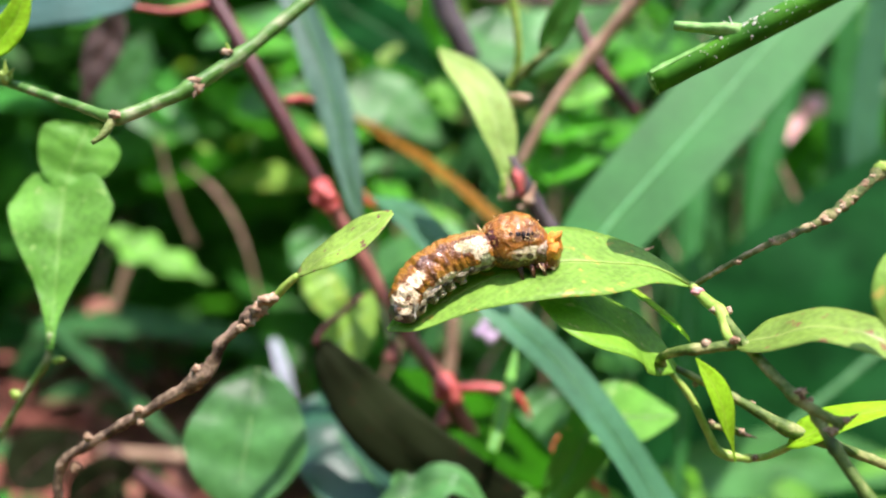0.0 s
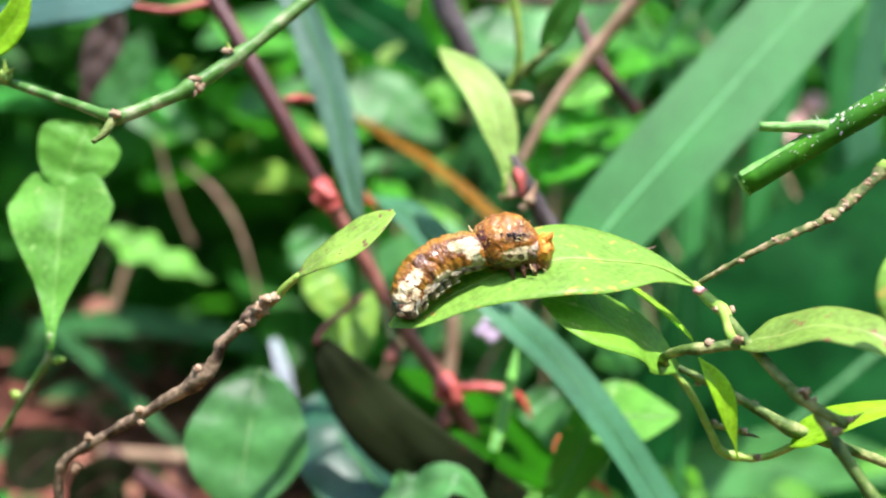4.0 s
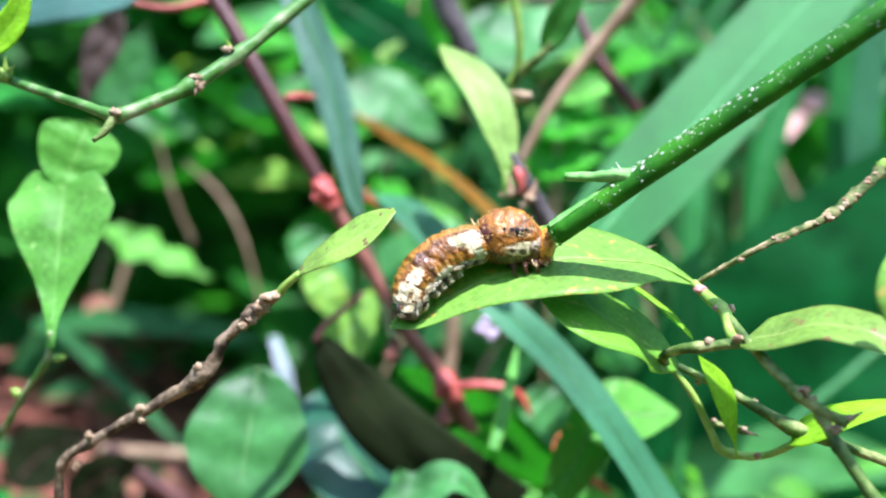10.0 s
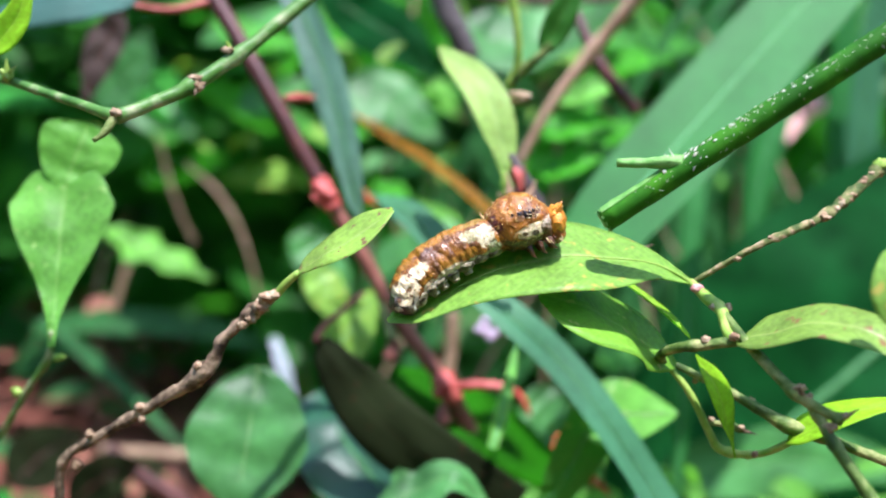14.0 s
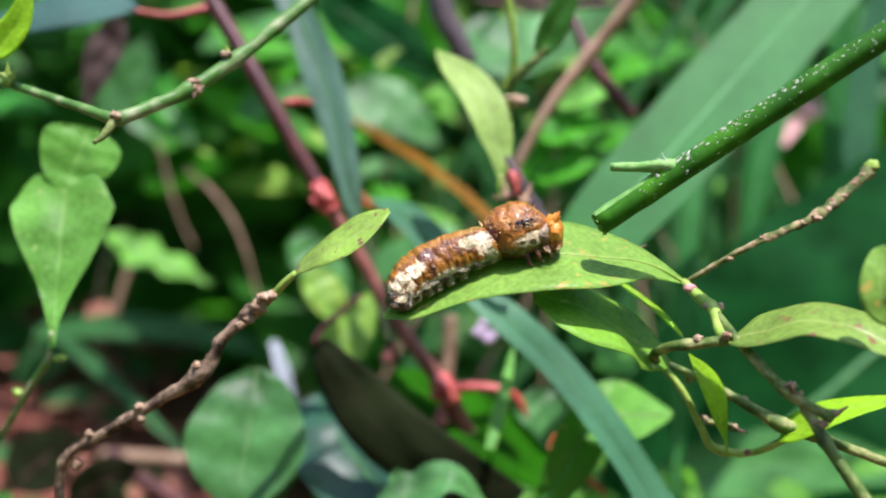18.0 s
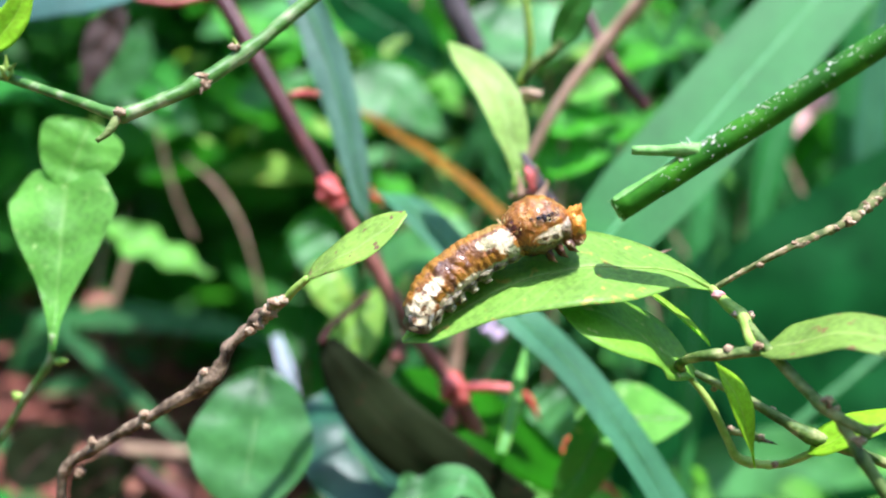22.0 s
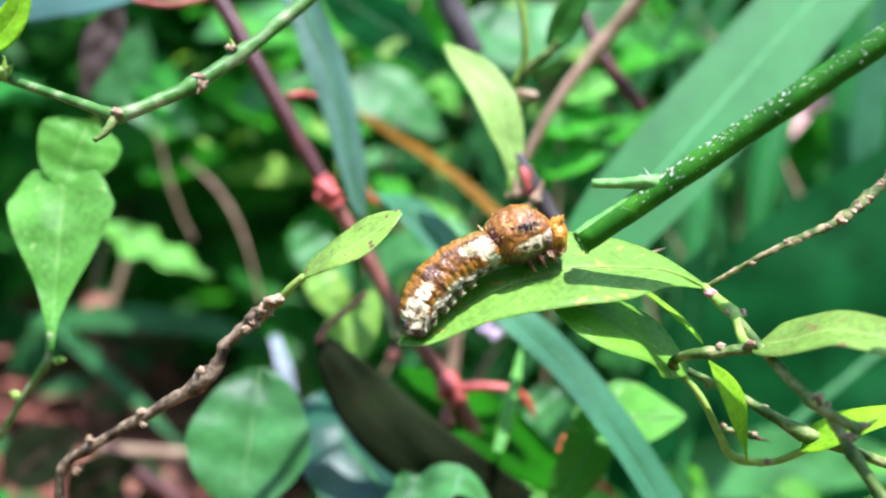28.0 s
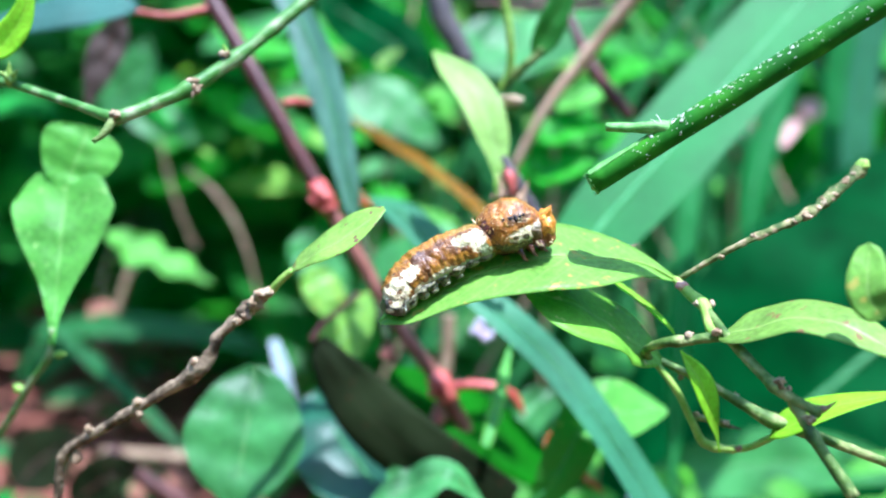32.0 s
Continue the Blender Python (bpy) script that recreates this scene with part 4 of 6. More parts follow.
    for side in (-2.7, 2.3):
        part("collar_horn", tube([mm(7.6, side * 0.8, 0.2), mm(8.3, side, 0.8), mm(9.0, side * 1.15, 1.7)], (1.1, 0.7, 0.08), 10, 9, 0.2), ORANGE, skull, "short orange collar horn")
    for k in range(2):
        a = radians(-30 + 70 * k)
        part("spike", cone(mm(8.3, -3.0 * math.sin(a + 0.4), -1.2 + 2.0 * math.cos(a)), (0.9, -0.6 * math.sin(a), 0.6 * math.cos(a)), 0.28, rnd.uniform(0.7, 1.3)), SPIKE if k % 2 else ORANGE, skull)
    for k in range(3):
        part("bristle", cone(mm(rnd.uniform(6.5, 8.4), -2.4, -4.6 + rnd.uniform(-0.6, 0.4)), (rnd.uniform(-0.2, 0.7), -0.5, -1), 0.13, rnd.uniform(0.6, 1.2), 5), SPIKE, skull)
    horn = part("osmeterium", merge(tube([mm(5.0, 0, -0.8), mm(7.6, -0.3, -0.7), mm(9.9, -0.8, -0.3), mm(12.4, -1.6, 0.7)], (1.2, 1.15, 0.95, 0.5), 14, 12, 0.1),
                                    tube([mm(5.0, 0, -1.0), mm(7.6, 0.1, -1.0), mm(9.6, -0.6, -1.2), mm(11.9, -0.9, -2.2)], (1.2, 1.15, 0.9, 0.5), 14, 12, 0.1)), CRIMSON, skull, "forked crimson scent horn", pivot=q)
    return th, segments, thorax, skull, horn


crawler, segments, thorax, skull, horn = caterpillar()


# ---- the green stick that prods it ----
def stick():
    th = thing("stick", (0, 0, 0), "freshly cut green stick with pale flecks and a stub", "stick")
    part("shaft", tube([(0, 0, 0), (0.05, 0, 0.0006), (0.11, 0, 0.001), (0.24, 0, 0.004)], (2.25, 2.35, 2.4, 2.5), 60, 18, 0.05), REED_STICK, th)
    bm = blob((0.0003, 0, 0), 0.8, 2.18, 2.18, 0.35, 900, 2, 18, 12)
    part("cut_end", bm, STICK_CUT, th, "fibrous pale green cut end")
    part("cut_face", leaf([(0.0006, -0.0012, 0.0020), (0.005, -0.0013, 0.0021), (0.010, -0.0013, 0.0021), (0.0140, -0.0010, 0.0024)], (0, -0.75, 1.0), 1.0, lambda u: 0.9 - 0.5 * u, -0.1, 0.2, 0.05, 16, 6), STICK_CUT, th, "pale torn strip behind the cut end")
    rnd = random.Random(5)
    for k in range(14):
        a = rnd.uniform(0, 6.283)
        part("fibre", cone((0.0, 1.9e-3 * math.cos(a), 1.9e-3 * math.sin(a)), (-1, 0.5 * math.cos(a), 0.5 * math.sin(a)), 0.14, rnd.uniform(0.4, 1.0), 5), STICK_CUT, th)
    stub = part("stub", tube([(0.0175, -0.0005, 0.0012), (0.0150, -0.0010, 0.0030), (0.0118, -0.0012, 0.0050), (0.0078, -0.0012, 0.0077)], (1.6, 1.3, 0.9, 0.85), 16, 10, 0.2), STICK_CUT, th, "pale torn side stub")
    for k in range(14):
        part("fibre", cone((0.0150 + rnd.uniform(-1, 2) * 1e-3, -0.0014, 0.0026), (rnd.uniform(-1, 0.5), -0.3, 1), 0.22, rnd.uniform(0.8, 2.2), 5), FLECK if k % 2 else STICK_CUT, stub)
    def fleck(x, a, size, k):
        r = 2.30e-3
        return blob((x, -r * math.sin(a), r * math.cos(a) + 0.0006 * min(1, x / 0.05)), size * rnd.uniform(0.9, 2.8), size, size * 0.6, 1.2, 900, k, 6, 4)
    for k in range(290):
        part("fleck", fleck(0.014 + 0.17 * rnd.random() ** 1.1, rnd.gauss(0.7, 0.4) if k % 4 else rnd.uniform(0.2, 2.2), rnd.uniform(0.11, 0.27) if k % 4 else rnd.uniform(0.09, 0.15), k), FLECK, th)
    dust = [fleck(0.006 + 0.18 * rnd.random(), rnd.gauss(0.9, 0.75), rnd.uniform(0.06, 0.11), k) for k in range(420)]
    tagged(part("fleck_dust", merge(*dust), FLECK, th, "fine pale dust of flecks"), kind="stuff")
    return th


prod = stick()


# ---- leafless citrus twig with one leaf ----
def dead_twig():
    th = thing("citrus_twig", (-0.0862, 0.2120, 0.1221), "knotted brown citrus twig ending in one pale leaf", "twig")
    part("stem", tube([(-0.0862, 0.2120, 0.1221), (-0.0839, 0.2100, 0.1324), (-0.0768, 0.2070, 0.1376), (-0.0657, 0.2030, 0.1441), (-0.0503, 0.1970, 0.1534), (-0.0453, 0.1960, 0.1609), (-0.0391, 0.1940, 0.1663), (-0.0332, 0.1910, 0.1708)], (0.9, 1.0, 1.05, 1.1, 1.5, 1.05, 1.25, 0.75), 110, 14, 0.42,
                      ((0.14, 0.2, 0.02), (0.40, 0.25, 0.02), (0.58, 0.35, 0.03), (0.70, 0.3, 0.02), (0.85, 0.45, 0.03))), TWIG_DEAD, th)
    knots(th, [(-0.0389, 0.1930, 0.1650), (-0.0409, 0.1930, 0.1635), (-0.0357, 0.1910, 0.1693), (-0.0368, 0.1920, 0.1676), (-0.0506, 0.1960, 0.1551), (-0.0642, 0.2020, 0.1459), (-0.0767, 0.2060, 0.1390), (-0.0803, 0.2090, 0.1321), (-0.0642, 0.2020, 0.1431), (-0.0345, 0.1910, 0.1702)], 1.35, SCAR, seed=7)
    part("petiole", tube([(-0.0336, 0.1910, 0.1703), (-0.0318, 0.1900, 0.1724), (-0.0290, 0.1888, 0.1747)], (0.8, 0.9, 0.75), 10, 8, 0.1), PETIOLE, th)
    part("leaf", leaf([(-0.0303, 0.1895, 0.1736), (-0.0255, 0.1880, 0.1774), (-0.0179, 0.1860, 0.1814), (-0.0101, 0.1850, 0.1872)], (-0.25, -0.7, 1.0), 5.8, lambda u: max(0.12, math.sin(math.pi * u ** 1.6) ** 0.75), 0.12, 0.4, 0.08, 24), CITRUS_PALE, th, "small pale leaf with dark blotches")


dead_twig()


# ---- green twig above ----
def green_twig():
    th = thing("citrus_twig", (-0.1017, 0.2100, 0.2176), "slender green citrus twig with thorns and buds", "twig")
    part("stem", tube([(-0.1017, 0.2100, 0.2176), (-0.0936, 0.2060, 0.2154), (-0.0794, 0.1980, 0.2106), (-0.0661, 0.1920, 0.2059)], (1.0, 1.0, 0.95, 1.1), 26, 12, 0.12, ((0.95, 0.25, 0.05),)), TWIG_GREEN, th)
    part("stem", tube([(-0.0663, 0.1920, 0.2058), (-0.0593, 0.1960, 0.2095), (-0.0522, 0.2000, 0.2140), (-0.0421, 0.2060, 0.2230), (-0.0284, 0.2130, 0.2369), (-0.0162, 0.2200, 0.2495)], (1.35, 1.4, 1.5, 1.45, 1.5, 1.5), 40, 12, 0.12, ((0.02, 0.2, 0.04), (0.38, 0.3, 0.03), (0.56, 0.2, 0.03))), TWIG_GREEN, th)
    knots(th, [(-0.0659, 0.1915, 0.2061), (-0.0521, 0.1995, 0.2145), (-0.0513, 0.1995, 0.2133), (-0.0464, 0.2030, 0.2214)], 1.2, SCAR, seed=11)
    part("thorn", tube([(-0.0661, 0.1920, 0.2062), (-0.0677, 0.1900, 0.2027), (-0.0696, 0.1890, 0.2008)], (1.0, 0.75, 0.5), 8, 8, 0.25), TWIG_OLIVE, th, "dry brown thorn")
    part("thorn", cone((-0.0516, 0.1990, 0.2133), (-0.15, -0.5, -1), 0.8, 2.6), TWIG_DEAD, th)
    part("thorn", cone((-0.0458, 0.2030, 0.2221), (-0.3, -0.5, 0.8), 0.6, 1.8), PETIOLE, th)
    part("bud", blob((-0.0939, 0.2050, 0.2167), 1.4, 1.2, 1.6, 0.3, 700, 2, 12, 8), PETIOLE, th, "yellow-green bud")
    for w, n in (((0.1, -0.3, 1), 3.4), ((0.9, -0.3, 0.6), 3.0), ((-0.8, -0.4, 0.5), 2.6), ((0.4, -0.6, -0.6), 2.2)):
        part("bud_scale", cone((-0.0938, 0.2046, 0.2167), w, 0.75, n), PETIOLE, th, "yellow-green bud scale")
    part("leaf", leaf([(-0.0962, 0.2000, 0.2200), (-0.0927, 0.2000, 0.2235), (-0.0891, 0.2000, 0.2289), (-0.0867, 0.2000, 0.2384)], (0.5, -1.0, 0.4), 3.6, lance, 0.2, 0.3, 0, 20), CITRUS_YOUNG, th, "bright yellow-green leaf")


green_twig()


# ---- citrus shoot with winged leaf stalk ----
def winged_shoot():
    th = thing("citrus_shoot", (-0.1255, 0.2500, 0.1192), "green citrus shoot with a heart-shaped winged leaf", "shoot")
    part("stem", tube([(-0.1255, 0.2500, 0.1192), (-0.1100, 0.2360, 0.1331), (-0.0995, 0.2280, 0.1460), (-0.0931, 0.2240, 0.1535), (-0.0919, 0.2230, 0.1602)], (0.8, 0.8, 0.8, 0.85, 0.75), 24, 10, 0.15, ((0.7, 0.3, 0.05),)), TWIG_GREEN, th)
    knots(th, [(-0.0897, 0.2220, 0.1537), (-0.1031, 0.2300, 0.1446)], 1.5, PETIOLE, "bud", seed=14)
    part("petiole_wing", leaf([(-0.0916, 0.2220, 0.1564), (-0.0925, 0.2260, 0.1663), (-0.0930, 0.2300, 0.1766), (-0.0936, 0.2330, 0.1850), (-0.0940, 0.2365, 0.1942)], (0.1, -1.0, 0.45), 12.4, wing, 0.10, 1.0, 0, 60, 28, 0, None, 0, 0.0, 4.6), SHOOT, th, "pale green heart-shaped wing")
    part("leaf", leaf([(-0.0940, 0.2372, 0.1940), (-0.0932, 0.2382, 0.1993), (-0.0912, 0.2392, 0.2053), (-0.0896, 0.2405, 0.2106)], (0.25, -1.0, -0.05), 9.5, lambda u: (0.28 + 0.75 * math.sin(math.pi * 0.5 * min(1, u / 0.7))) * math.sqrt(max(0.01, 1 - max(0.0, (u - 0.7) / 0.3) ** 2)), 0.1, 0.8, 0, 24, 10, 0), SHOOT, th, "foreshortened green blade")


winged_shoot()


# ---- knotweed with red stalks ----
def knotweed():
    th = thing("knotweed", (0.0214, 0.3100, 0.0954), "knotweed plant with red-brown jointed stalks", "weed")
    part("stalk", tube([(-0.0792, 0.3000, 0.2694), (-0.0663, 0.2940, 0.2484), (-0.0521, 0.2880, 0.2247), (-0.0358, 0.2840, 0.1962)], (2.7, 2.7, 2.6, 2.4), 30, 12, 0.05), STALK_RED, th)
    # lower pieces take the pink skin: sunlight put into the stalk's colour
    part("stalk", tube([(-0.0353, 0.2840, 0.1954), (-0.0246, 0.2870, 0.1768), (-0.0128, 0.2910, 0.1559), (0.0007, 0.2960, 0.1365)], (2.1, 2.2, 2.3, 2.5), 30, 12, 0.05), STALK_PINK, th, "stalk coloured paler pink for sunlight")
    part("stalk", tube([(0.0011, 0.2960, 0.1362), (0.0082, 0.3000, 0.1213), (0.0214, 0.3100, 0.0954)], (2.8, 2.7, 2.8), 20, 12, 0.05), STALK_PINK, th, "stalk coloured paler pink for sunlight")
    for q, r, d in (((-0.0355, 0.2830, 0.1957), 3.0, Vector((0.45, 0, -0.8))), ((0.0007, 0.2940, 0.1365), 4.0, Vector((0.5, 0, -0.8)))):
        q = Vector(q)
        part("joint", merge(tube([q - d * 0.005, q - d * 0.0015, q + d * 0.0022, q + d * 0.006], (2.4, r * 0.95, r, 2.3), 14, 14, 0.5), blob(q + Vector((-0.0022, -0.0012, -0.0018)), r * 0.55, r * 0.5, r * 0.5, 0.5, 500, r, 12, 9)), NODE_RED, th, "swollen coral-red joint")
    part("petiole", tube([(0.0019, 0.2940, 0.1365), (0.0115, 0.2920, 0.1371), (0.0210, 0.2920, 0.1354), (0.0264, 0.2940, 0.1277)], (1.9, 1.5, 1.3, 0.7), 18, 8, 0.1), NODE_RED, th, "coral-red leaf stalk")
    part("petiole", tube([(-0.0475, 0.2860, 0.2239), (-0.0438, 0.2900, 0.2250), (-0.0405, 0.2950, 0.2254)], (1.0, 1.3, 0.8), 10, 8, 0.2), NODE_RED, th, "coral-red leaf stalk")
    part("petiole", tube([(-0.0947, 0.2900, 0.2530), (-0.0841, 0.2920, 0.2521), (-0.0725, 0.2960, 0.2555)], (0.7, 0.8, 1.3), 14, 8, 0.1), NODE_RED, th, "red leaf stalk")
    part("bract", cone((-0.0162, 0.2900, 0.1457), (0.1, -0.2, 1), 3.0, 9), STALK_PINK, th)
    part("bract", cone((-0.0007, 0.2940, 0.1251), (0.1, -0.2, 1), 2.6, 9), STALK_PINK, th)
    part("leaf", leaf([(-0.0930, 0.2900, 0.2547), (-0.1078, 0.2860, 0.2537), (-0.1248, 0.2820, 0.2489), (-0.1506, 0.2800, 0.2410)], (0.0, -0.9, 0.6), 9.0, lance, -0.1, 0.8, 0, 24), PURPLE, th, "dull blue-green leaf")
    part("leaf", leaf([(-0.0169, 0.3020, 0.1398), (0.0029, 0.3020, 0.1295), (0.0209, 0.3030, 0.1185), (0.0392, 0.3050, 0.1040)], (0.25, -0.6, 0.8), 14.0, oval, -0.1, 1, 0, 30), VIVID, th, "vivid green leaf with red rim")
    part("rim", tube([(0.0143, 0.2960, 0.1362), (0.0230, 0.2950, 0.1337), (0.0271, 0.2960, 0.1265)], (0.5, 1.4, 0.4), 12, 6, 0.1), RED_EDGE, th)
    part("leaf", leaf([(-0.0358, 0.2760, 0.1529), (-0.0284, 0.2740, 0.1410), (-0.0152, 0.2710, 0.1270), (-0.0006, 0.2680, 0.1172), (0.0191, 0.2650, 0.1053)], (0.35, -1.0, -0.45), 10.2, lambda u: profile(u, ((0.0, 0.2), (0.12, 0.5), (0.35, 0.88), (0.6, 1.0), (1.0, 0.8))), -0.1, 1.5, 0.2, 34, 10), DARKBROWN, th, "olive-brown leaf with deep shade in its colour")
    part("leaf_edge", tube([(-0.0372, 0.2740, 0.1521), (-0.0350, 0.2750, 0.1564), (-0.0302, 0.2760, 0.1605), (-0.0238, 0.2780, 0.1661)], (1.1, 0.9, 0.8, 0.8), 14, 6, 0.1), STALK_RED, th)


knotweed()


# ---- reeds and grass blades ----
def leaf_thing(name, label, points, half, face, mat, shape, fold, wave, category, group, rib, n=34, m=10, teeth=0.0, rib_size=1.0):
    """A leaf on its own: blade, raised midrib and, where it shows, its stalk end."""
    th = thing(name, points[0], label, category, group)
    part("blade", leaf(points, face, half, shape, fold, wave, teeth, n, m, 0), mat, th)
    f = Vector(face).normalized() * 0.0002
    part("midrib", tube([Vector(q) + f for q in points], ((half * 0.045 + 0.2) * rib_size, (half * 0.03 + 0.15) * rib_size, 0.12), n, 6, 0.05), rib, th)
    return th


def reed(name, label, points, half, face, mat=GRASS, shape=blade, fold=0.12, group="grass blades", category="grass blade", wave=0.8):
    return leaf_thing(name, label, points, half, face, mat, shape, fold, wave, category, group, MIDRIB_DARK if mat in (GRASS, GRASS_BLUE_SHEEN, THIN_GRASS) else MIDRIB_REED, 44)


reed("reed_leaf", "broad smooth green reed leaf with a pale midrib", [(0.0347, 0.2900, 0.1664), (0.0507, 0.2960, 0.1863), (0.0737, 0.3050, 0.2107), (0.1042, 0.3180, 0.2430), (0.1366, 0.3300, 0.2774), (0.1650, 0.3400, 0.3096)], 15.5, (-0.25, -1.0, 0.45), REED, lambda u: (1 - 0.72 * math.exp(-5.5 * u)) * (1.12 - 0.2 * u), 0.10, "", "reed leaf", 0.4)
reed("grass_blade", "blue-green grass blade hanging down", [(-0.0561, 0.3100, 0.2724), (-0.0429, 0.3020, 0.2484), (-0.0338, 0.2960, 0.2224), (-0.0285, 0.2920, 0.2010), (-0.0262, 0.2900, 0.1871)], 6.3, (-0.25, -1.0, 0.55), GRASS_BLUE_SHEEN)
reed("grass_blade", "blue-green grass blade bent behind the leaf", [(-0.0257, 0.3000, 0.1971), (-0.0107, 0.2820, 0.1894), (0.0118, 0.2620, 0.1661), (0.0307, 0.2570, 0.1488), (0.0459, 0.2520, 0.1292), (0.0589, 0.2500, 0.1088)], 5.4, (0.45, -1.0, 0.45), GRASS, lambda u: max(0.05, min(1, u * 5, 1.5 - u * 0.5)))
reed("grass_blade", "thin pale grass blade standing upright", [(0.0131, 0.2620, 0.1241), (0.0170, 0.2700, 0.1352), (0.0216, 0.2840, 0.1506)], 2.4, (0.2, -0.8, 0.6), SHOOT)
reed("grass_blade", "dark green grass blade lying low", [(-0.2094, 0.5000, 0.1416), (-0.1819, 0.4900, 0.1220), (-0.1525, 0.4800, 0.0989), (-0.1227, 0.4700, 0.0735)], 4.2, (0.7, -1.0, -0.3), THIN_GRASS)
reed("grass_blade", "dark green grass blade lying level", [(-0.2584, 0.6000, 0.1268), (-0.2084, 0.6000, 0.1322), (-0.1370, 0.6000, 0.1233), (-0.0799, 0.6000, 0.1054)], 9.0, (0.0, -0.9, 0.4), THIN_GRASS)
reed("grass_blade", "pale lilac dry grass blade", [(-0.0714, 0.4000, 0.1410), (-0.0663, 0.3900, 0.1315), (-0.0623, 0.3850, 0.1207), (-0.0583, 0.3800, 0.1079)], 3.0, (0.2, -1.0, 0.5), PALE)
X_RIGHT = (((0.0880, 0.3600, 0.0817), (0.0901, 0.3600, 0.1245), (0.0964, 0.3700, 0.1846), (0.1046, 0.3900, 0.2405), 6, "dark green upright reed stem"),
           ((0.1408, 0.4500, 0.1481), (0.1488, 0.4500, 0.2097), (0.1658, 0.4600, 0.2596), (0.1890, 0.4700, 0.3201), 9, "green reed blade in the shade"),
           ((0.2086, 0.4700, 0.1636), (0.2058, 0.4700, 0.2250), (0.2100, 0.4700, 0.2703), (0.2197, 0.4700, 0.3200), 11, "pale blue-green reed blade"),
           ((0.2100, 0.5000, 0.1862), (0.2070, 0.5000, 0.2368), (0.2100, 0.5000, 0.2814), (0.2144, 0.5000, 0.3349), 10, "green reed blade in the distance"),
           ((0.1410, 0.5200, 0.1989), (0.1441, 0.5200, 0.2545), (0.1488, 0.5200, 0.2978), (0.1596, 0.5200, 0.3411), 9, "green reed blade in the shade"))
for a, b, c, d, w, label in X_RIGHT:
    reed("grass_blade", label, [a, b, c, d], w, (0.3, -1.0, 0.2), GRASS if "pale" in label else REED, lambda u: (1 - 0.3 * u) * min(1.0, 0.08 + 2.6 * u))


# ---- stems behind ----
def stem(name, label, points, radii, mat, category="stem", swell=()):
    return tagged(part(name, tube(points, radii, 26, 10, 0.1, swell), mat), label, category, "stems behind")


stem("tan_stem", "dry tan stem leaning behind the leaf", [(0.0257, 0.3300, 0.2077), (0.0369, 0.3250, 0.2285), (0.0525, 0.3200, 0.2487), (0.0693, 0.3100, 0.2687)], (1.5, 1.8, 2.3, 2.7), TAN_PINK, swell=((0.62, 0.25, 0.04),))
stem("dark_stem", "dark green stem beside the red stalk", [(-0.0261, 0.2920, 0.1913), (-0.0214, 0.2900, 0.1733), (-0.0158, 0.2880, 0.1510)], (1.3, 1.5, 1.6), STEM_DARK)
stem("grey_stem", "dark grey woody stem", [(-0.0028, 0.3400, 0.2773), (0.0012, 0.3400, 0.2631), (0.0097, 0.3400, 0.2469)], (4.4, 4.6, 3.6), GREYSTEM)
stem("brown_stem", "thin brown woody stem", [(0.0457, 0.3400, 0.2651), (0.0542, 0.3300, 0.2420), (0.0665, 0.3280, 0.2255)], (1.8, 2.4, 2.2), STALK_RED)
stem("dry_stem", "dry broken brown stem", [(-0.1559, 0.5200, 0.2391), (-0.1497, 0.5200, 0.2143), (-0.1420, 0.5200, 0.1927), (-0.1358, 0.5200, 0.1803)], (0.6, 0.9, 0.8, 0.6), TAN)
stem("dry_stem", "dry broken tan stem", [(-0.1296, 0.4800, 0.2203), (-0.1139, 0.4800, 0.2060), (-0.1011, 0.4800, 0.1831), (-0.0911, 0.4800, 0.1460)], (0.6, 1.3, 1.0, 0.7), TAN)
stem("dry_stem", "dry brown stem on the soil", [(-0.1737, 0.5000, 0.1446), (-0.1662, 0.5000, 0.1684)], (2, 2), TAN)
stem("dry_stem", "dry brown stem lying low", [(-0.1484, 0.4200, 0.0903), (-0.1334, 0.4200, 0.0778), (-0.1134, 0.4200, 0.0653)], (3, 4, 4), STALK_RED)
stem("dry_stem", "pale dry stem lying low", [(-0.1653, 0.4600, 0.0804), (-0.1242, 0.4600, 0.0777)], (3, 3), TAN)
stem("dry_stem", "tan stem rising from the soil", [(0.0032, 0.3400, 0.1559), (0.0022, 0.3400, 0.1398), (-0.0008, 0.3400, 0.1236)], (2.4, 2.4, 2.4), TAN)
stem("brown_stem", "thin reddish stem overhead", [(0.0120, 0.3600, 0.2740), (0.0313, 0.3600, 0.2727), (0.0548, 0.3600, 0.2723), (0.0762, 0.3600, 0.2744)], (0.9, 1.2, 1.3, 1.0), STALK_RED)
stem("brown_stem", "thin dark stem among the leaves", [(-0.1508, 0.4000, 0.2397), (-0.1425, 0.4000, 0.2635), (-0.1354, 0.4000, 0.2802), (-0.1330, 0.4000, 0.2944)], (1.8, 2.2, 2.4, 2.4), STALK_RED)


